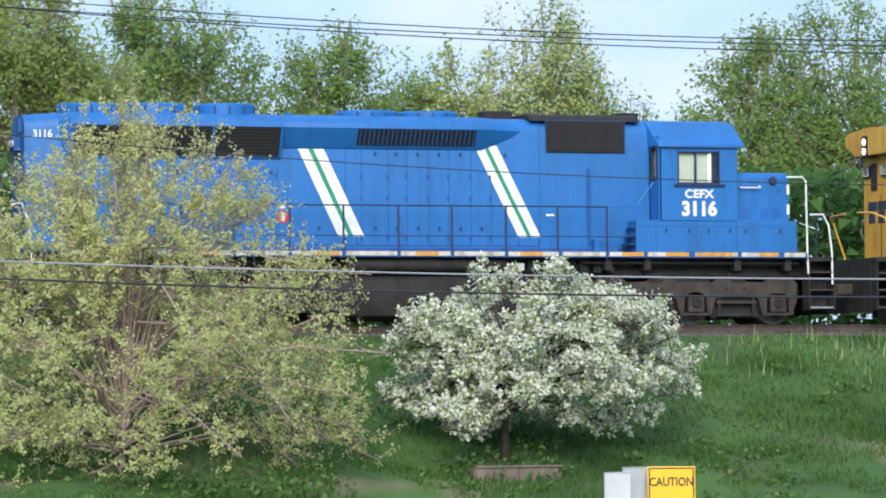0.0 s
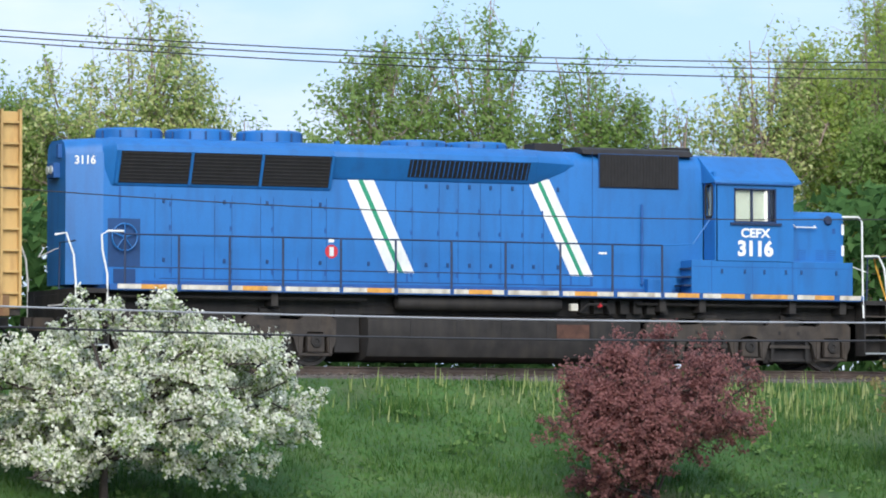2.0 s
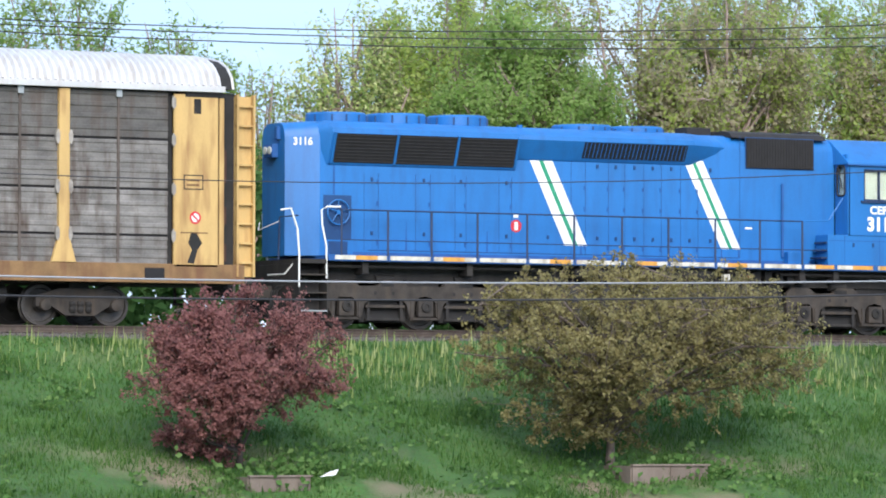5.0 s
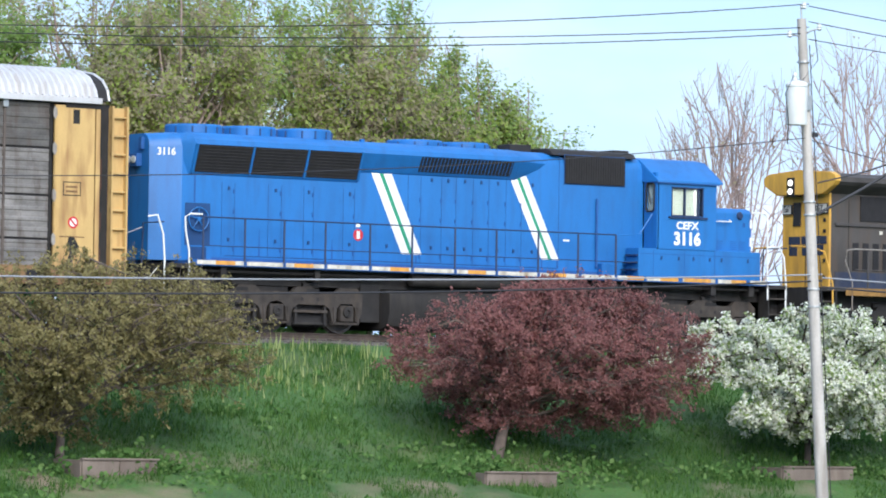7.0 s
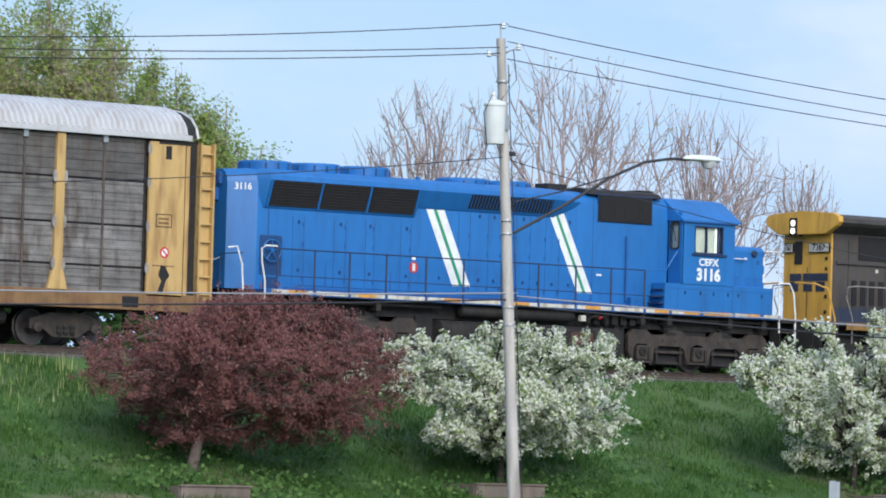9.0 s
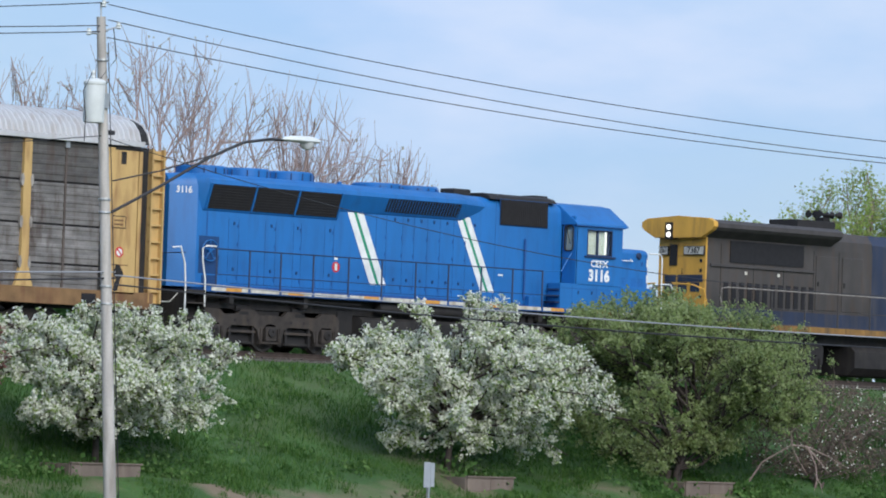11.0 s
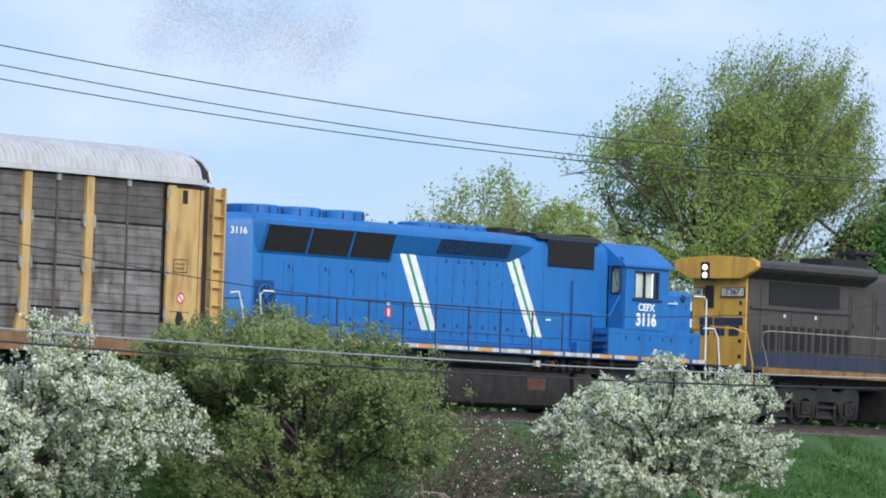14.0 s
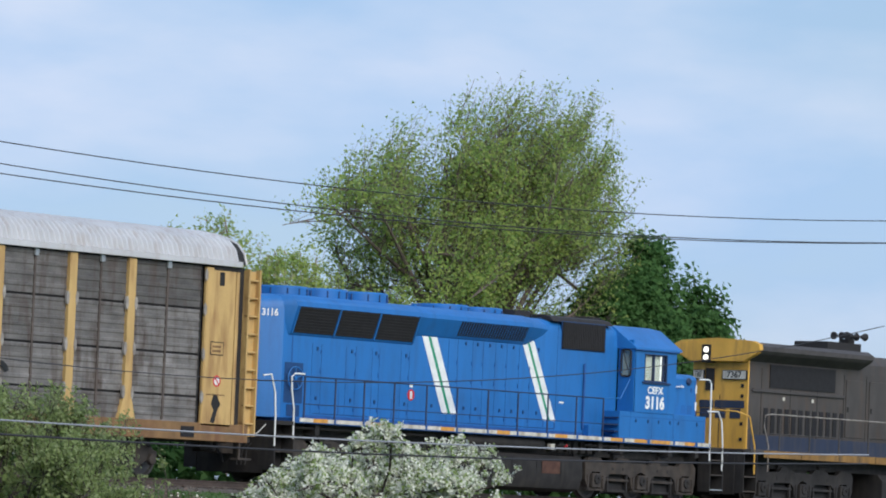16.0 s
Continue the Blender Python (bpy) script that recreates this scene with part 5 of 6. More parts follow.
def tree(name, label, x, y, top, rx, bark, leaf_mats, seed, low=None, ry=None, trunk_r=0.12, fork=0.25, limbs=14, twigs=420, per_twig=40, size=0.06, twig_len=0.5, spread=0.06, rise=0.5, lean=0.0, droop=0.0, category="tree", upright=0.0, offset=0.0, base=None, bare=0.0, shape=1.0, stems=1, group="", skew=0.0, twig_up=0.0, inner=0.2, tufts=5, twig_r=0.011):
    """A tapered trunk that forks into limbs, twigs on the limbs, and leaves or blossom along the twigs."""
    rng = np.random.default_rng(seed)
    z0 = ground_height(x, y) - 0.08 if base is None else base
    root = new(name)
    root.location = (x, y, z0)
    tagged(root, label, category, group)
    H = top - z0
    low = (H * 0.25 if low is None else low - z0)
    ry = ry or rx
    cz, rz = (H + low) / 2, (H - low) / 2
    c = np.array([offset, 0.0, cz])
    lumps = rng.normal(size=(9, 3))
    lumps /= np.linalg.norm(lumps, axis=1, keepdims=True)
    amp = rng.uniform(-0.28, 0.22, 9)

    def reach(d):
        k = 1 + sum(a * max(0, d @ q) ** 4 for a, q in zip(amp, lumps))
        # wider below or above the middle
        w = 1 - (shape - 1) * d[2] * 0.5
        return np.array([rx * w, ry * w, rz]) * k
    fz = H * fork
    tr = [np.array([0, 0, 0]), np.array([lean * 0.3, 0, fz * 0.5]), np.array([lean * 0.6 + rng.normal() * 0.03, 0, fz])]
    main, fine = [], []
    for s in range(stems):
        o = np.array([rng.normal() * 0.25 * (s > 0), rng.normal() * 0.25 * (s > 0), 0])
        main.append(([p + o for p in tr], trunk_r * (1 if s == 0 else 0.7), trunk_r * 0.72))
    # a leader carries on through the crown
    lead = [tr[-1], tr[-1] * 0.5 + c * 0.5 + rng.normal(size=3) * 0.08 * rx, c + np.array([0, 0, rz * 0.75]) + rng.normal(size=3) * 0.06 * rx]
    main.append((lead, trunk_r * 0.7, 0.012))
    paths = [lead]
    for k in range(limbs):
        d = rng.normal(size=3)
        d[2] = d[2] * 0.7 + upright
        d /= np.linalg.norm(d)
        end = c + d * reach(d) * rng.uniform(0.7, 1.08)
        u = rng.uniform(0, 0.75)
        st = lead[0] + (lead[1] - lead[0]) * min(1, u * 2) if u < 0.5 else lead[1] + (lead[2] - lead[1]) * (u - 0.5) * 2
        if st[2] > end[2] + 0.4 * rz:
            st = tr[-1]
        m1 = st + (end - st) * 0.35 + np.array([0, 0, rise * 0.3 * np.linalg.norm(end - st)]) * (1 if d[2] > -0.3 else 0.4) + rng.normal(size=3) * 0.05 * rx
        m2 = st + (end - st) * 0.7 + np.array([0, 0, rise * 0.22 * np.linalg.norm(end - st)]) + rng.normal(size=3) * 0.06 * rx
        p = [st, m1, m2, end]
        r = trunk_r * rng.uniform(0.25, 0.45)
        main.append((p, r, 0.012))
        paths.append(p)
    ends, pts_leaf = [], []
    for k in range(twigs):
        p = paths[rng.integers(len(paths))]
        u = rng.uniform(inner, 1.0) ** 0.7 * (len(p) - 1)
        i = min(int(u), len(p) - 2)
        st = p[i] + (p[i + 1] - p[i]) * (u - i)
        out = (st - c) / np.array([rx, ry, rz])
        d = out / (np.linalg.norm(out) + 1e-6) * 0.6 + rng.normal(size=3) * 0.6
        d[2] += 0.35 * rise + upright * 0.5 - droop + (twig_up if st[2] > cz else 0.15 * twig_up)
        d /= np.linalg.norm(d)
        ln = twig_len * rng.uniform(0.5, 1.5)
        side = rng.normal(size=3) * 0.22 * ln
        bend = np.array([0, 0, (0.15 - droop) * ln])
        mid, end = st + d * ln * 0.5 + side * 0.5, st + d * ln + bend
        # twigs stay within the crown's outline, with some that stick out
        q = (end - c)
        lim = reach(q / (np.linalg.norm(q) + 1e-6))
        k_out = np.linalg.norm(q / lim)
        if k_out > 1.08:
            sc = rng.uniform(0.9, 1.1) / k_out
            mid, end = c + (mid - c) * sc, c + q * sc
        fine.append(([st, mid, end], twig_r, twig_r * 0.36))
        ends.append((st, mid, end))
    fine_all = []
    for st, mid, end in ends:
        if rng.random() < bare:
            continue
        m = int(per_twig * rng.uniform(0.6, 1.4))
        # leaves sit in tufts along the twig, thickest towards its tip
        tuft = np.sort(rng.uniform(0.15, 1.04, tufts)) ** 0.8
        u = tuft[rng.integers(tufts, size=(m, 1))]
        p = np.where(u < 0.5, st + (mid - st) * u * 2, mid + (end - mid) * (u - 0.5) * 2)
        fine_all.append(p + rng.normal(size=(m, 3)) * spread)
    if skew:
        def leaned(q):
            return q + np.array([skew, 0, 0]) * max(0.0, (q[2] - cz) / rz)
        main, fine = [([leaned(q) for q in a], b0, b1) for a, b0, b1 in main], [([leaned(q) for q in a], b0, b1) for a, b0, b1 in fine]
        fine_all = [a + np.stack([skew * np.maximum(0, (a[:, 2] - cz) / rz), 0 * a[:, 0], 0 * a[:, 0]], 1) for a in fine_all]
    twig_mesh("trunk", main, bark, root, 7)
    twig_mesh("branchwork", fine, bark, root, 3)
    if fine_all:
        pts = np.concatenate(fine_all)
        pick = rng.random(len(pts))
        share = 0.0
        for mat, part_share, nm in leaf_mats:
            sel = pts[(pick >= share) & (pick < share + part_share)]
            share += part_share
            if len(sel):
                if y > 5:
                    leaf_mesh(nm, small_leaves(sel, size * 1.25, rng), mat, root, "", 3)
                else:
                    leaf_mesh(nm, leaves(sel, size, rng, droop=droop), mat, root)
    return root


PETAL = leaf_material("white_petals", (0.62, 0.64, 0.51), (0.81, 0.82, 0.72), (0.90, 0.90, 0.83), 0.40)
SPRING = leaf_material("spring_leaves", (0.25, 0.36, 0.11), (0.32, 0.43, 0.15), (0.40, 0.50, 0.20), 0.62)
PALE_LEAF = leaf_material("pale_yellow_green_leaves", (0.52, 0.56, 0.22), (0.62, 0.65, 0.30), (0.71, 0.73, 0.39), 0.55)
RED_LEAF = leaf_material("dark_red_leaves", (0.22, 0.10, 0.097), (0.31, 0.145, 0.138), (0.40, 0.205, 0.19), 0.55)
OLIVE_LEAF = leaf_material("olive_brown_leaves", (0.19, 0.165, 0.07), (0.27, 0.235, 0.105), (0.35, 0.31, 0.155), 0.48)
MID_LEAF = leaf_material("mid_green_leaves", (0.20, 0.32, 0.085), (0.26, 0.39, 0.115), (0.33, 0.46, 0.16), 0.62)
BUSH_LEAF = leaf_material("bush_leaves", (0.21, 0.28, 0.10), (0.29, 0.36, 0.15), (0.40, 0.46, 0.24), 0.58)
WEED_LEAF = leaf_material("weed_leaves", (0.06, 0.13, 0.035), (0.10, 0.20, 0.06), (0.18, 0.28, 0.10), 0.4)
DARK_LEAF = leaf_material("dark_green_leaves", (0.06, 0.13, 0.045), (0.085, 0.18, 0.058), (0.12, 0.23, 0.08), 0.5)
BUD = leaf_material("brown_buds", (0.36, 0.33, 0.21), (0.44, 0.40, 0.26), (0.52, 0.47, 0.33), 0.6)
THORN = leaf_material("thorn_buds", (0.11, 0.08, 0.065), (0.20, 0.15, 0.12), (0.30, 0.25, 0.20), 0.35)
LIME_LEAF = leaf_material("lime_leaves", (0.32, 0.42, 0.10), (0.40, 0.49, 0.14), (0.48, 0.56, 0.20), 0.62)
GRASS = leaf_material("grass_blades", (0.034, 0.09, 0.022), (0.068, 0.15, 0.034), (0.125, 0.215, 0.06), 0.35)
PALE_GRASS = leaf_material("pale_grass_stems", (0.17, 0.24, 0.07), (0.28, 0.35, 0.13), (0.42, 0.45, 0.22), 0.35)


def planting():
    # trees on the bank
    white = [(PETAL, 0.72, "blossom"), (SPRING, 0.28, "crown")]
    crab = dict(bark=BARK_DARK, leaf_mats=white, limbs=60, twigs=2300, per_twig=46, size=0.058, twig_len=0.42, spread=0.045, fork=0.26, trunk_r=0.10, upright=-0.02, rise=0.35, twig_up=0.8, inner=0.1, tufts=4, group="blossoming trees on the bank")
    lab = "crab apple tree in full white blossom on the bank"
    tree("blossom_tree", lab, 33.4, -11, 1.25, 4.1, seed=11, low=-3.0, ry=3.1, offset=1.0, shape=1.35, **crab)
    tree("blossom_tree", lab, 75.4, -11, 0.75, 4.0, seed=12, low=-2.5, ry=3.0, offset=0.0, shape=1.35, **crab)
    tree("blossom_tree", lab, 87.4, -11, 1.55, 4.9, seed=13, low=-2.85, ry=3.2, offset=1.25, shape=1.35, lean=0.2, **crab)
    tree("blossom_tree", lab, 108.6, -11, 1.85, 5.3, seed=15, low=-2.6, ry=3.2, offset=1.2, shape=1.3, **crab)
    tree("red_leaf_tree", "small purple-red leaved tree on the bank", 45.2, -11, 0.85, 2.45, BARK_DARK, [(RED_LEAF, 1.0, "crown")], 21, low=-3.0, limbs=46, twigs=1000, per_twig=46, size=0.052, twig_len=0.6, spread=0.055, fork=0.1, trunk_r=0.08, ry=2.1, rise=0.35, shape=1.35, upright=0.1, group="red trees on the bank")
    tree("red_leaf_tree", "wide purple-red leaved tree with a leaning trunk", 66.0, -11, 1.2, 3.85, BARK, [(RED_LEAF, 1.0, "crown")], 22, low=-2.5, limbs=64, twigs=1900, per_twig=44, size=0.05, twig_len=0.75, spread=0.055, fork=0.28, trunk_r=0.15, ry=3.0, rise=0.35, offset=2.0, lean=0.5, shape=1.2, group="red trees on the bank")
    tree("olive_tree", "bushy tree with dull olive-brown spring leaves", 54.2, -11, 1.45, 4.2, BARK, [(OLIVE_LEAF, 1.0, "crown")], 23, low=-2.75, limbs=60, twigs=1400, per_twig=40, size=0.055, twig_len=0.85, spread=0.05, fork=0.14, trunk_r=0.12, ry=2.9, rise=0.45, offset=0.4, upright=0.25, shape=1.0)
    tree("young_tree", "slender young tree with sparse pale yellow-green leaves", 25.0, -11, 5.3, 4.8, BARK_PALE, [(PALE_LEAF, 1.0, "crown")], 24, low=-5.2, limbs=110, twigs=3700, per_twig=21, size=0.052, twig_len=0.7, spread=0.05, fork=0.10, trunk_r=0.08, ry=2.8, rise=0.5, upright=0.15, offset=0.6, shape=1.95, base=-3.75, twig_r=0.008)
    tree("green_bush", "dense green bush with fresh leaves on the bank", 96.2, -11, 2.3, 5.6, BARK_DARK, [(BUSH_LEAF, 1.0, "crown")], 25, low=-3.1, limbs=56, twigs=2000, per_twig=38, size=0.066, twig_len=0.85, spread=0.07, twig_up=0.6, fork=0.06, trunk_r=0.12, ry=3.2, rise=0.4, upright=0.1, category="bush", shape=1.0, stems=4)
    tree("thorn_bush", "thin brown thorny bush with a few white flowers", 101.6, -11.3, -0.1, 3.4, BARK, [(THORN, 0.9, "crown"), (PETAL, 0.1, "blossom")], 26, low=-3.1, limbs=44, twigs=800, per_twig=8, size=0.05, twig_len=0.7, spread=0.08, fork=0.05, trunk_r=0.05, ry=2.0, rise=0.3, offset=0.9, shape=1.2, category="bush", stems=5, tufts=3)
    # trees behind the track
    green = dict(bark=BARK_PALE, size=0.078, twig_len=1.1, spread=0.14, tufts=12, trunk_r=0.16, fork=0.2, limbs=36)
    far = [
        (23.0, 15, 9.6, 4.2, OLIVE_MIX, 60, 0.1), (30.0, 14, 9.3, 4.0, OLIVE_MIX, 60, 0.05), (34.6, 17, 9.8, 3.2, MID_MIX, 48, 0.1), (37.6, 13.5, 8.7, 2.4, MID_MIX, 55, 0.05),
        (40.6, 16, 7.6, 2.3, MID_MIX, 50, 0.1), (43.2, 14, 9.8, 2.7, PALE_MIX, 42, 0.1), (46.5, 14, 7.1, 1.0, MID_MIX, 30, 0.0), (50.2, 14, 8.1, 2.4, MID_MIX, 44, 0.08), (53.2, 14.5, 9.9, 2.4, MID_MIX, 42, 0.12), (56.1, 14, 8.7, 2.1, MID_MIX, 44, 0.1),
        (58.4, 14, 7.6, 1.2, OLIVE_MIX, 26, 0.2), (61.0, 14, 10.1, 1.9, PALE_MIX, 30, 0.15), (64.6, 14.5, 11.4, 2.9, LIME_MIX, 44, 0.1), (66.0, 12, 8.6, 3.4, MID_MIX, 75, 0.0), (68.0, 19, 12.2, 4.4, LIME_MIX, 48, 0.1),
        (70.8, 15, 11.8, 2.9, BUD_MIX, 40, 0.15), (73.0, 13, 10.8, 3.3, BUD_MIX, 40, 0.15), (75.8, 15, 11.5, 4.2, OLIVE_MIX, 46, 0.1), (79.2, 13, 9.6, 3.2, BUD_MIX, 40, 0.1), (81.0, 16, 11.0, 3.0, MID_MIX, 38, 0.1), (83.6, 14, 9.5, 2.6, OLIVE_MIX, 46, 0.1), (86.0, 15, 8.6, 1.7, LIME_MIX, 34, 0.1), (90.0, 18, 6.4, 1.5, MID_MIX, 40, 0.1),
    ]
    for i, (x, y, top, rx, mix_, per, bare) in enumerate(far):
        tree("tree", mix_[1], x, y, top, rx, leaf_mats=mix_[0], seed=40 + i, low=1.2, ry=rx * 0.5, twigs=int(250 * rx), per_twig=int(per * 0.82), bare=bare, upright=0.3, group="trees behind the railway", **green)
    # bare trees
    for i, (x, top, rx) in enumerate(((92.4, 7.3, 2.0), (95.0, 8.8, 2.6), (98.2, 9.9, 2.9), (101.6, 10.2, 3.0), (104.8, 9.0, 2.4), (107.4, 7.9, 1.9), (109.5, 7.3, 1.1))):
        tree("bare_tree", "leafless tree with upright reddish-grey twigs", x, 14 + (i % 2) * 1.5, top + 0.2, rx * 1.35, BARK_PINK, [(BUD, 1.0, "crown")], 80 + i, low=1.0, ry=rx * 0.7, limbs=30, twigs=230, per_twig=3, size=0.06, twig_len=1.6, spread=0.03, trunk_r=0.10, fork=0.10, rise=0.35, upright=0.7, shape=0.6, bare=0.55, twig_r=0.016, twig_up=0.6, group="bare trees behind the railway")
    # shrubs, the great tree and its dark neighbour
    for i, (x, top, rx, mix_) in enumerate(((128.5, 6.6, 2.4, LIME_MIX), (132.0, 7.2, 2.8, OLIVE_MIX), (135.6, 7.9, 2.6, OLIVE_MIX), (139.0, 7.8, 2.6, LIME_MIX))):
        tree("shrub", "yellow-green shrub behind the railway", x, 16, top, rx, leaf_mats=mix_[0], seed=90 + i, low=0.5, ry=2.0, twigs=320, per_twig=46, upright=0.4, category="shrub", group="shrubs behind the railway", **green)
    tree("great_tree", "tall spreading tree in fresh spring leaf", 148.5, 16, 14.3, 9.0, BARK, [(MID_LEAF, 0.5, "crown"), (LIME_LEAF, 0.5, "young_growth")], 93, low=-2.0, ry=4.0, limbs=95, twigs=4400, per_twig=28, size=0.072, twig_len=1.6, spread=0.14, tufts=12, skew=5.0, bare=0.14, trunk_r=0.28, fork=0.2, rise=0.5, upright=0.4, shape=1.25, offset=-1.9, twig_up=0.7)
    tree("dark_tree", "dense dark green tree", 155.2, 14.5, 9.3, 3.8, BARK_DARK, [(DARK_LEAF, 1.0, "crown")], 98, low=0.8, limbs=60, twigs=1000, per_twig=75, size=0.13, twig_len=0.9, spread=0.2, trunk_r=0.2, upright=0.2, shape=1.4)
    tree("tree", "small pale spring tree", 165.0, 20, 6.6, 1.9, BARK, [(LIME_LEAF, 1.0, "crown")], 97, low=1.0, limbs=16, twigs=200, per_twig=26, size=0.15, twig_len=0.8, spread=0.16, trunk_r=0.1)
    # grass on the bank
    rng = np.random.default_rng(3)
    n = 280000
    x, y = rng.uniform(15, 128, n), rng.uniform(-14.9, -3.5, n)
    # the foot of the bank is patchier than its top
    keep = np.array([noise.noise((a * 0.45, b * 0.55, 2.0)) + 0.25 * noise.noise((a * 1.7, b * 1.7, 7.0)) > -0.55 + 0.45 * min(1, max(0, (-10.6 - b) / 1.8)) for a, b in zip(x, y)])
    x, y = x[keep], y[keep]
    z = np.array([ground_height(a, b) for a, b in zip(x, y)])
    tall = np.array([0.5 + 0.9 * max(0, noise.noise((a * 0.6, b * 0.8, 9.0)) + 0.25) for a, b in zip(x, y)])
    h = 0.25 * tall * rng.uniform(0.5, 1.2, len(x)) * np.clip((-3.3 - y) / 1.0, 0.35, 1)
    blade_mesh("grass", x, y, z, h, 0.022, GRASS, rng, "uneven green grass on the bank")
    m = 2600
    x = np.concatenate([rng.normal(52, 5.5, m // 2), rng.normal(62.5, 3.0, m // 4)])
    y = -4.1 - np.abs(rng.normal(0, 1.3, len(x)))
    z = np.array([ground_height(a, b) for a, b in zip(x, y)])
    blade_mesh("tall_grass", x, y, z, rng.uniform(0.18, 0.48, len(x)), 0.045, PALE_GRASS, rng, "tall pale grass stems at the top of the bank", 0.10)
    # undergrowth beyond the track
    k = 110000
    ux, uy = rng.uniform(5, 185, k), rng.uniform(7.5, 11.5, k)
    uz = -0.9 + rng.uniform(0, 1, k) * np.array([(5.2 if a < 84 else 2.6 if a < 127 else 4.2) + 1.4 * noise.noise((a * 0.3, 0, 3.0)) for a in ux])
    tagged(leaf_mesh("undergrowth", small_leaves(np.stack([ux, uy, uz], 1), 0.28, rng), DARK_LEAF, None, "leafy green undergrowth beyond the track", 3), "", "undergrowth", "", "stuff")
    # weeds at the foot of the trees
    pts = []
    for cx, cy in ((25.8, -12.4), (28.0, -12.8), (33.0, -11.8), (45.5, -12.0), (46.5, -11.7), (54.6, -11.8), (56.2, -12.0), (65.0, -11.8), (67.5, -12.2), (72.5, -12.0), (76.4, -11.6), (87.8, -11.6), (94, -12.2), (98, -12.4), (103, -12.6), (108, -11.8)):
        k = 260
        p = np.stack([cx + rng.normal(0, 0.75, k), cy + rng.normal(0, 0.35, k), np.abs(rng.normal(0, 0.2, k))], 1)
        p[:, 2] += [ground_height(a, b) for a, b in p[:, :2]]
        pts.append(p)
    # broad-leaved clumps in the grass
    cx, cy = rng.uniform(16, 126, 1500), rng.uniform(-14.6, -4.2, 1500)
    for a, b in zip(cx, cy):
        if noise.noise((a * 0.25, b * 0.35, 5.0)) < -0.05:
            continue
        k = int(rng.integers(8, 22))
        p = np.stack([a + rng.normal(0, 0.22, k), b + rng.normal(0, 0.2, k), np.abs(rng.normal(0.05, 0.07, k))], 1)
        p[:, 2] += ground_height(a, b)
        pts.append(p)
    tagged(leaf_mesh("weeds", leaves(np.concatenate(pts), 0.10, rng), WEED_LEAF, None, "leafy green weeds round the tree bases"), "", "weeds", "", "stuff")


def blade_mesh(name, x, y, z, h, w, mat, rng, label, slant=0.35):
    n = len(x)
    a = rng.uniform(0, 6.28, n)
    lean = rng.normal(0, slant, (n, 2)) * h[:, None]
    base = np.stack([x, y, z - 0.02], 1)
    side = np.stack([np.cos(a), np.sin(a), 0 * a], 1) * (w * rng.uniform(0.6, 1.5, n))[:, None]
    tip = base + np.stack([lean[:, 0], lean[:, 1], h], 1)
    v = np.stack([base + side * 0.5, tip, base - side * 0.5], 1).reshape(-1, 3)
    tagged(leaf_mesh(name, v, mat, None, label, 3), "", "grass", "", "stuff")


MID_MIX = ([(MID_LEAF, 0.6, "crown"), (SPRING, 0.4, "young_growth")], "tree in mid-green spring leaf")
OLIVE_MIX = ([(SPRING, 0.5, "crown"), (LIME_LEAF, 0.38, "young_growth"), (BUD, 0.12, "crown")], "tree with olive-green opening leaves")
PALE_MIX = ([(SPRING, 0.55, "crown"), (PALE_LEAF, 0.45, "young_growth")], "tree with thin pale green leaves")
LIME_MIX = ([(LIME_LEAF, 0.75, "crown"), (SPRING, 0.25, "young_growth")], "tree in light yellow-green leaf")
BUD_MIX = ([(BUD, 0.55, "crown"), (LIME_LEAF, 0.45, "young_growth")], "thin tree with brownish buds and few leaves")


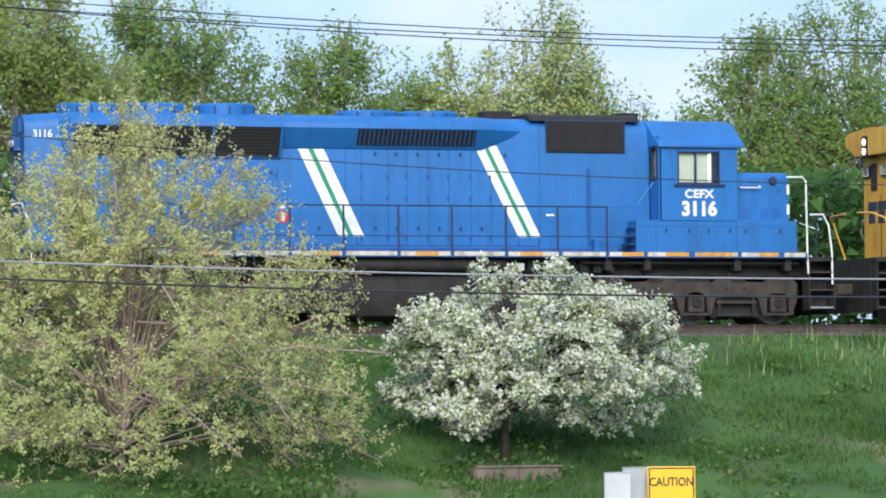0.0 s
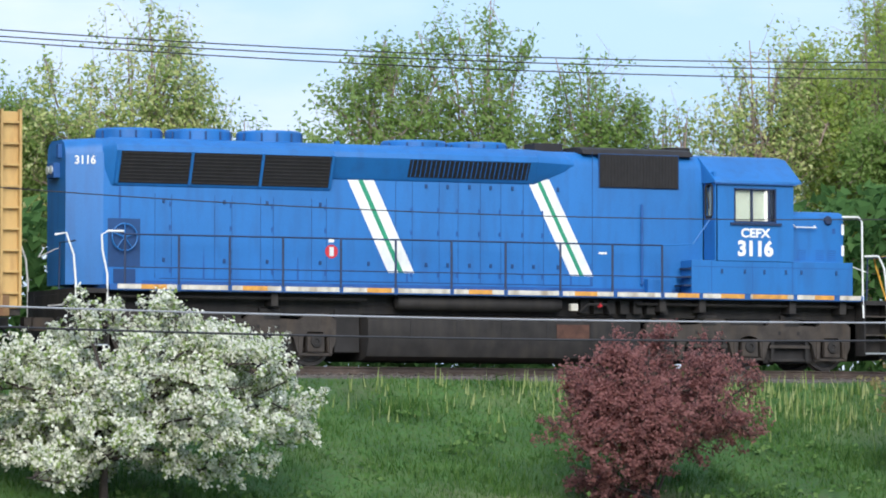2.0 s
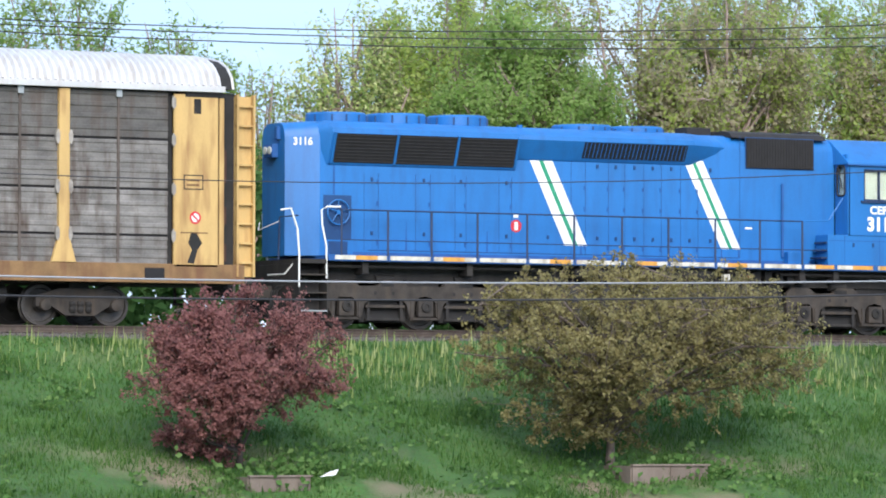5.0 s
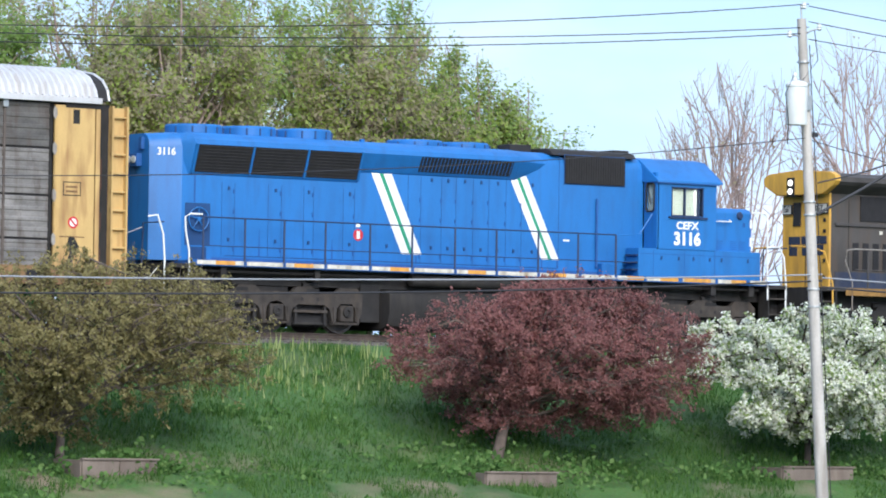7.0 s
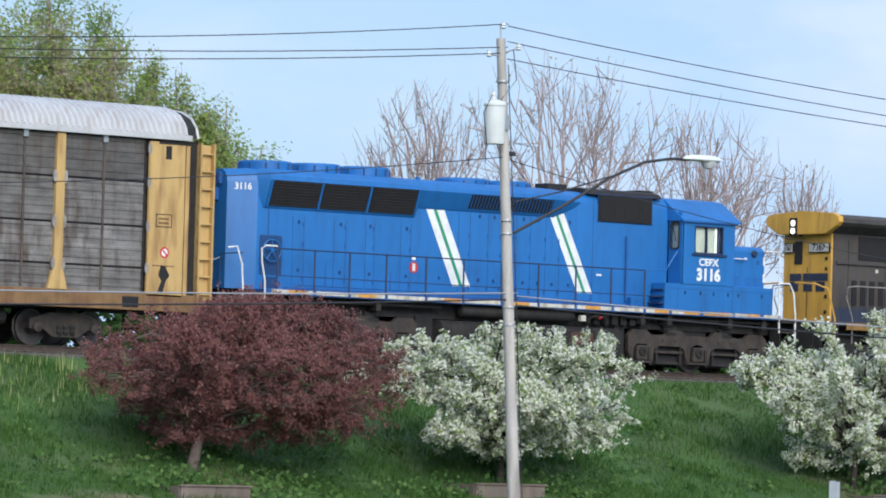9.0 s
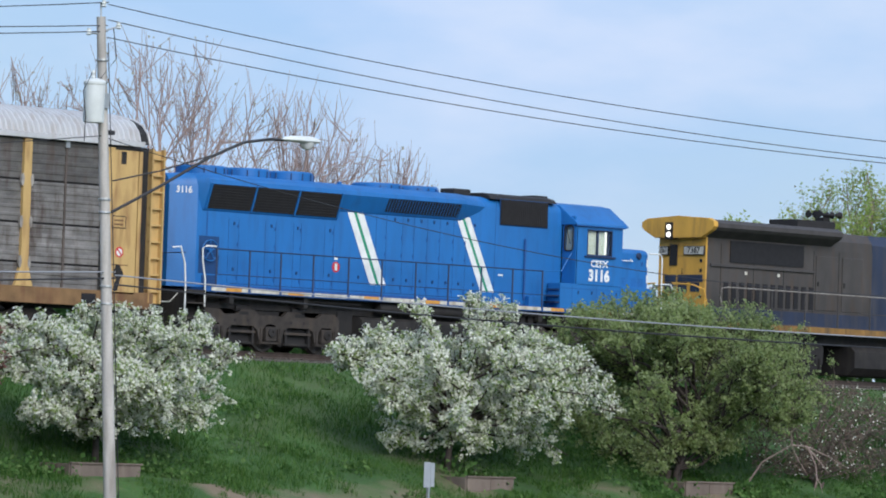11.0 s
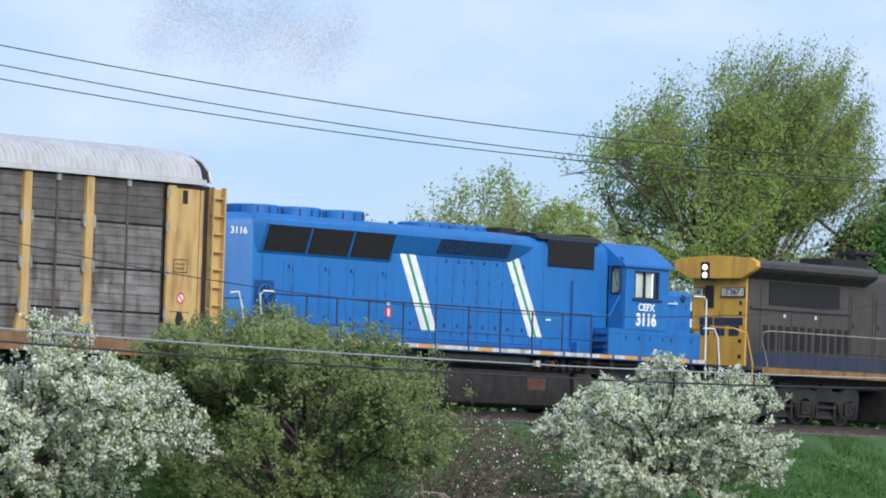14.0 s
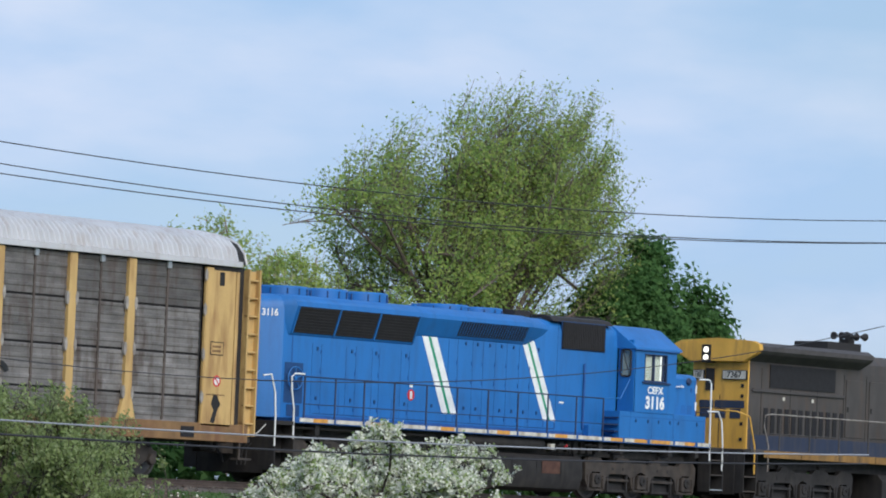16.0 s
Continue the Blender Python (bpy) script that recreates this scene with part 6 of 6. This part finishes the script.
# ---- street things ----
def street_things():
    # pole with its transformer and lamp arm
    x, y, zb = 71.66, -16.0, -6.4
    lean = -0.073
    at = lambda z: x + lean * (z + 4.2)
    pole = new("utility_pole")
    pole.location = (x, y, zb)
    tagged(pole, "leaning grey wooden utility pole with insulators", "utility pole")
    L = lambda q: [(a - x, b - y, c - zb) for a, b, c in q]
    part("shaft", tube(B(), L([(at(-6.5), y, -6.5), (at(0), y, 0), (at(7.2), y, 7.2)]), 0.160, 16, 0.105), POLE_WOOD, pole, "", True)
    part("ridge_pin", tube(B(), L([(at(7.1), y, 7.1), (at(7.5), y, 7.52)]), 0.02, 6), GALV, pole)
    for dx, dz, nm in ((0.05, 7.5, "insulator"), (0.48, 7.03, "insulator"), (-0.42, 6.82, "insulator")):
        part(nm, lathe(B(), [(0.03, -0.08), (0.075, -0.05), (0.04, -0.02), (0.07, 0.01), (0.04, 0.04), (0.05, 0.08)], (at(dz) + dx - x, -0.05, dz - zb), "z", 12), CAN, pole, "pale insulator")
    part("bracket", tube(B(), L([(at(6.9), y, 6.86), (at(7.0) + 0.46, y - 0.05, 7.0)]), 0.022, 6), GALV, pole)
    part("bracket", tube(B(), L([(at(6.8), y, 6.8), (at(6.8) - 0.4, y - 0.05, 6.8)]), 0.022, 6), GALV, pole)
    part("ground_wire", tube(B(), L([(at(-6) + 0.18, y - 0.1, -6), (at(1) + 0.155, y - 0.1, 1.0), (at(6.6) + 0.12, y - 0.1, 6.6)]), 0.012, 5), WIRE, pole)
    for z in (0.6, 1.0, 2.7, 3.0, 6.2, 5.7):
        part("pole_band", lathe(B(), [(0.146, -0.02), (0.15, 0), (0.146, 0.02)], (at(z) - x, 0, z - zb), "z", 14), GALV, pole)
    part("steel_bolt", box(B(), at(4.5) - x + 0.1, at(4.5) - x + 0.3, -0.06, 0.06, 4.5 - zb, 4.6 - zb), WIRE, pole)
    tf = new("transformer")
    tf.location = (at(5.2) - 0.36, y - 0.12, 4.74)
    tagged(tf, "pale grey can transformer hung on the pole", "transformer")
    part("tank", lathe(B(), [(0.235, 0.0), (0.245, 0.03), (0.245, 0.86), (0.26, 0.88), (0.26, 0.93), (0.2, 0.99), (0.08, 1.02)], (0, 0, 0), "z", 24), CAN, tf, "", True)
    part("bushing", lathe(B(), [(0.03, 0), (0.05, 0.05), (0.03, 0.1), (0.05, 0.15), (0.03, 0.22)], (-0.1, -0.05, 0.98), "z", 10), CAN, tf)
    part("hanger", box(B(), 0.2, 0.42, -0.05, 0.1, 0.35, 0.7), GALV, tf)
    part("lead", tube(B(), [(-0.1, -0.05, 1.2), (-0.42, -0.1, 0.7), (-0.34, -0.12, 0.1), (-0.30, -0.05, -0.45)], 0.012, 5), WIRE, tf)
    part("lead", tube(B(), [(0.1, -0.05, 1.0), (0.45, -0.2, 1.5), (0.42, -0.1, 2.2)], 0.012, 5), WIRE, tf)
    lamp = new("street_lamp")
    lamp.location = (at(2.72), y, 2.72)
    tagged(lamp, "cobra-head street lamp on a long braced arm", "street lamp")
    part("arm", tube(B(), [(0.13, -0.1, 0.0), (1.4, -0.25, 0.65), (2.75, -0.45, 1.42), (3.7, -0.6, 1.84), (4.45, -0.7, 1.96), (4.95, -0.75, 1.97)], 0.036, 8), WIRE, lamp, "dark tubular arm")
    part("brace", tube(B(), [(0.13, -0.1, 0.72), (1.4, -0.25, 1.02), (2.75, -0.45, 1.45)], 0.02, 6), WIRE, lamp)
    hd = B()
    prof = [(0.03, 4.75), (0.12, 4.85), (0.17, 5.05), (0.20, 5.35), (0.20, 5.65), (0.14, 5.85), (0.05, 5.91)]
    lathe(hd, prof, (0, -0.78, 1.98), "x", 16)
    for v in hd.verts:
        v.co.z = 1.98 + (v.co.z - 1.98) * (0.62 if v.co.z > 1.98 else 0.25)
    part("head", hd, CAN, lamp, "pale lamp head", True)
    bowl = B()
    lathe(bowl, [(0.02, -0.19), (0.10, -0.17), (0.165, -0.08), (0.18, 0.0)], (5.55, -0.78, 1.96), "z", 16)
    part("bowl", bowl, LENS, lamp, "clear glass bowl", True)
    # wires along the road; each sags between its poles
    spans = [
        ("power_line", WIRE, 0.012, 37.9, 5.529, 0.00184, 6, 71), ("power_line", WIRE, 0.012, 38.3, 5.428, 0.00148, 6, 71), ("power_line", WIRE, 0.012, 39.8, 5.279, 0.00164, 6, 71),
        ("telephone_cable", WIRE, 0.011, 41, 2.55, 0.00213, 11, 71), ("pale_cable", WIRE_PALE, 0.018, 41, 0.60, 0.0008, 11, 71.5), ("dark_cable", WIRE, 0.021, 40, 0.23, 0.00098, 10, 71.5),
        ("power_line", WIRE, 0.012, 100.0, 6.175, 0.00157, 71, 127), ("power_line", WIRE, 0.012, 101.1, 5.716, 0.00157, 71, 127), ("power_line", WIRE, 0.012, 98.8, 5.591, 0.00148, 71, 127),
        ("telephone_cable", WIRE, 0.011, 97, 2.0, 0.0036, 71, 123), ("pale_cable", WIRE_PALE, 0.018, 97, 0.88, 0.0006, 71.5, 122.5), ("dark_cable", WIRE, 0.021, 97, 0.60, 0.0007, 71.5, 122.5),
    ]
    for nm, mt, r, xm, zm, a, xa, xb in spans:
        pts = [(xa + (xb - xa) * k / 40, -16.05, zm + a * (xa + (xb - xa) * k / 40 - xm) ** 2) for k in range(41)]
        labs = {"power_line": "thin dark power line between poles", "telephone_cable": "thin dark telephone cable", "pale_cable": "pale grey cable catching the light", "dark_cable": "thick dark cable along the road"}
        tagged(part(nm, tube(B(), pts, r, 5), mt, None, labs[nm]), "", "cable", "wires along the road")
    for xp in (6.0, 126.8):
        far_pole = new("utility_pole")
        far_pole.location = (xp, -16, -6.4)
        tagged(far_pole, "grey wooden utility pole carrying the wires", "utility pole")
        part("shaft", tube(B(), [(0, 0, 0), (0, 0, 13.9)], 0.18, 12, 0.12), POLE_WOOD, far_pole, "", True)
    # sign post by the wall
    sp = new("sign_post")
    sp.location = (81.29, -16.6, -6.4)
    tagged(sp, "steel post with the grey backs of two narrow signs", "sign post")
    part("post", box(B(), -0.03, 0.03, -0.03, 0.03, 0, 3.56), GALV, sp)
    part("sign_plate", box(B(), -0.20, 0.02, -0.05, -0.035, 2.96, 3.58, 0.004), SIGN_BACK, sp, "pale sign back")
    part("sign_plate", box(B(), 0.035, 0.16, -0.045, -0.03, 2.98, 3.56, 0.004), SIGN_BACK, sp, "pale sign back")
    # roadside signs nearer the camera
    cs = new("caution_sign")
    cs.location = (26.85, -36.0, -6.34)
    tagged(cs, "yellow caution sign with black border and two grey sign backs", "road sign")
    part("post", box(B(), -0.03, 0.03, 0.02, 0.08, -0.12, 3.3), GALV, cs)
    pl = part("plate", box(B(), -0.38, 0.38, -0.012, 0.0, 2.55, 3.31, 0.004), SIGN_YELLOW, cs, "yellow sign plate")
    br = B()
    for q in ((-0.36, 0.36, 3.27, 3.29), (-0.36, 0.36, 2.57, 2.59), (-0.36, -0.34, 2.57, 3.29), (0.34, 0.36, 2.57, 3.29)):
        box(br, q[0], q[1], -0.016, -0.013, q[2], q[3])
    part("border", br, SIGN_BLACK, pl)
    lettering("sign_word", "CAUTION", 0.19, SIGN_BLACK, pose(0, -0.015, 3.06) @ SIDE, pl, 0.004, 0.001, 0.82, "black word CAUTION")
    cs.rotation_euler = (0, 0, radians(-20))
    for k, (dx, dy, w, z0, z1, ang) in enumerate(((-0.82, 0.25, 0.42, 2.5, 3.28, -20), (-0.36, 0.3, 0.68, 2.45, 3.36, -6))):
        gs = new("road_sign")
        gs.location = (26.85 + dx, -36 + dy, -6.4)
        gs.rotation_euler = (0, 0, radians(ang))
        tagged(gs, "grey aluminium back of a road sign", "road sign")
        part("post", box(B(), -0.03, 0.03, 0.02, 0.08, 0, z1 - 0.1), GALV, gs)
        part("plate", box(B(), -w / 2, w / 2, -0.012, 0.0, z0, z1, 0.005), SIGN_BACK, gs)
        part("rim", tube(B(), [(-w / 2, -0.01, z0), (-w / 2, -0.01, z1), (w / 2, -0.01, z1)], 0.014, 6), GALV, gs)
    # planting boxes that hold the soil below the trees
    for x, y, w in ((33.2, -12.3, 1.9), (45.4, -12.4, 1.4), (54.9, -12.3, 1.9), (65.6, -12.5, 2.0), (74.7, -12.2, 2.2), (87.7, -12.3, 1.7), (96.1, -12.3, 1.9), (108.4, -12.4, 2.1)):
        z = ground_height(x, y)
        pb = new("planting_box")
        pb.location = (x, y, z - 0.15)
        tagged(pb, "low brown boarded box holding soil on the slope", "planter", "planters on the bank")
        for k in range(2):
            part("board", box(B(), -w / 2 + k * w / 2, k * w / 2 - 0.012, -0.05, 0.0, 0, 0.46, 0.01), PLANTER, pb)
        for s in (-1, 1):
            part("side_board", box(B(), s * w / 2 - 0.03, s * w / 2 + 0.03, 0.0, 1.1, 0.05, 0.45, 0.01), PLANTER, pb)
        part("rim", box(B(), -w / 2 - 0.03, w / 2 + 0.03, -0.09, 0.02, 0.45, 0.49, 0.01), PLANTER, pb)
    # fallen branches, litter
    fb = new("fallen_branch")
    fb.location = (98.4, -13.2, ground_height(98.4, -13.2))
    tagged(fb, "bleached broken branch leaning on the slope", "branch")
    for q, r in (([(-0.35, 1.5, 0.35), (-0.15, 0.9, 1.25), (0.25, 0.2, 1.75), (0.9, 0.2, 1.72), (1.7, 0.1, 1.45), (2.4, 0.0, 1.15)], 0.032), ([(0.9, 0.2, 1.72), (1.05, 0.0, 1.2), (1.0, -0.1, 0.8), (0.85, -0.15, 0.5)], 0.024), ([(1.0, 0.0, 1.0), (1.15, -0.1, 0.7), (1.2, -0.15, 0.45)], 0.016), ([(0.9, 0.2, 1.7), (1.3, 0.0, 1.25), (1.6, 0.0, 1.0)], 0.022), ([(0.25, 0.2, 1.75), (0.1, 0.1, 2.1), (0.45, 0.1, 2.3)], 0.03), ([(0.25, 0.2, 1.72), (0.35, 0.0, 1.3), (0.55, -0.1, 1.0)], 0.014)):
        part("limb", tube(B(), q, r, 6, 0.008), BARK_PALE, fb)
    lit = B()
    prism(lit, [(0, 0), (0.35, 0.04), (0.42, 0.16), (0.2, 0.1)], -0.02, 0.02, "y", 0.004)
    lt = part("paper_litter", lit, LITTER, None, "scrap of white paper caught on the bank")
    lt.location = (46.3, -12.5, ground_height(46.3, -12.5) + 0.3)
    tagged(lt, "", "litter")
    # van on the road
    van = new("van")
    van.location = (75.8, -24.0, -6.38)
    tagged(van, "white delivery van with pale green panels parked by the wall", "van")
    part("body", prism(B(), [(-1.52, 0.35), (-1.56, 1.75), (-1.48, 1.84), (1.42, 1.88), (1.5, 1.80), (1.55, 0.35)], -0.98, 0.98, "y", 0.05), VAN_WHITE, van)
    part("side_panel", box(B(), -1.0, 0.55, -0.995, -0.985, 1.3, 1.72), VAN_GREEN, van, "pale green side panel")
    part("roof_rim", box(B(), -1.45, 1.42, -0.99, -0.9, 1.84, 1.875, 0.01), SILL_WHITE, van)
    for xx, mt in ((1.1, RED), (1.24, NAVY), (1.36, SILL_ORANGE), (0.78, GREEN)):
        part("marker", box(B(), xx - 0.045, xx + 0.045, -1.0, -0.985, 1.64, 1.74), mt, van)
    part("number_bar", box(B(), -1.4, -1.15, -1.0, -0.985, 1.62, 1.72), SIGN_BLACK, van)
    for xx in (-0.95, 0.95):
        for s in (-1, 1):
            wh = part("tyre", lathe(B(), [(0.2, s * 0.78), (0.33, s * 0.80), (0.36, s * 0.86), (0.33, s * 0.97), (0.2, s * 0.98)], (xx, 0, 0.36), "y", 20), TYRE, van, "", True)
            part("rim", lathe(B(), [(0.19, s * 0.975), (0.05, s * 0.985)], (xx, 0, 0.36), "y", 16), GALV, wh)


def ties():
    tr = bpy.data.objects["railway_track"]
    src = None
    for k in range(300):
        if src is None:
            o = src = part("tie", box(B(), -0.11, 0.11, -1.3, 1.3, -0.09, 0.09), TIE, tr)
        else:
            o = src.copy()
            scene.collection.objects.link(o)
        o.location = (25 + k * 0.5, 0, -0.265)


# ---- exhaust smoke ----
SMOKE_TIMES = [12.25 + 0.075 * k for k in range(13)]


def smoke_material():
    m = bpy.data.materials.new("thin_exhaust_smoke")
    m.use_nodes = True
    n, l = m.node_tree.nodes, m.node_tree.links
    n.clear()
    dif, tra, mx, out = n.new("ShaderNodeBsdfDiffuse"), n.new("ShaderNodeBsdfTransparent"), n.new("ShaderNodeMixShader"), n.new("ShaderNodeOutputMaterial")
    dif.inputs["Color"].default_value = (0.10, 0.085, 0.085, 1)
    mx.inputs["Fac"].default_value = 0.20
    l.new(tra.outputs[0], mx.inputs[1])
    l.new(dif.outputs[0], mx.inputs[2])
    l.new(mx.outputs[0], out.inputs["Surface"])
    return m


def smoke():
    """Puffs of fine soot flakes, thickest in the middle, that leave the stack one after another."""
    rng = np.random.default_rng(17)
    mat = smoke_material()
    puffs = []
    for k in range(len(SMOKE_TIMES)):
        n = 10000
        p = rng.normal(size=(n, 3)) * np.array([0.42, 0.42, 0.55])
        p = p[np.linalg.norm(p / np.array([0.88, 0.88, 1.4]), axis=1) < 1]
        puffs.append(tagged(leaf_mesh("smoke_puff", small_leaves(p, 0.019, rng), mat, None, "thin brownish-grey puff of exhaust smoke", 3), "", "smoke", "puffs of exhaust smoke"))
    return puffs


setting()
smoke_puffs = smoke()
blue_engine = locomotive()
lead_engine = lead_locomotive()
car_carrier = autorack()
street_things()
planting()
ties()


# ---- what moves ----
def way_at(t):
    """Metres along the track at a time."""
    return float(np.interp(t, [a for a, b in TRAIN], [b for a, b in TRAIN]))


def motions():
    # the couplings run in and out a little as the train gathers speed
    slack_ahead = [(0, -0.1), (6, -0.12), (9, -0.24), (13, -0.27), (16, -0.2)]
    slack_behind = [(0, -0.38), (3.2, -0.35), (7, -0.26), (10.2, -0.13), (12.3, 0.0), (16, 0.0)]
    for thing, ox, slack in ((blue_engine, 0.95, [(0, 0), (16, 0)]), (lead_engine, 22.4, slack_ahead), (car_carrier, -23.4, slack_behind)):
        walk(thing, [(t, pose(s + ox + float(np.interp(t, [a for a, b in slack], [b for a, b in slack])), 0, 0)) for t, s in TRAIN])
    # each puff rides under the hood until it leaves the stack, shoots up, and hangs in the air
    for i, (puff, t0) in enumerate(zip(smoke_puffs, SMOKE_TIMES)):
        rows = []
        climb = 5.6 + 1.1 * (i * 7 % 5) / 4
        for k in range(161):
            t = k / 10
            age = max(0.0, t - t0)
            x = way_at(min(t, t0)) + 2.6 + 0.5 * (1 - math.exp(-age / 0.2)) - 2.0 * age
            rows.append((t, pose(x, 0, 3.25 + climb * (1 - math.exp(-age / 0.17)) + 0.25 * age)))
        walk(puff, rows)
    start = TRAIN[0][1]
    for w, x, r in SPINNING:
        rest = w.location.copy()
        rows = []
        for k in range(161):
            a = (way_at(k / 10) - start) / r
            rows.append((k / 10, Matrix.Translation(rest) @ Matrix.Rotation(a, 4, "Y")))
        walk(w, rows)


motions()
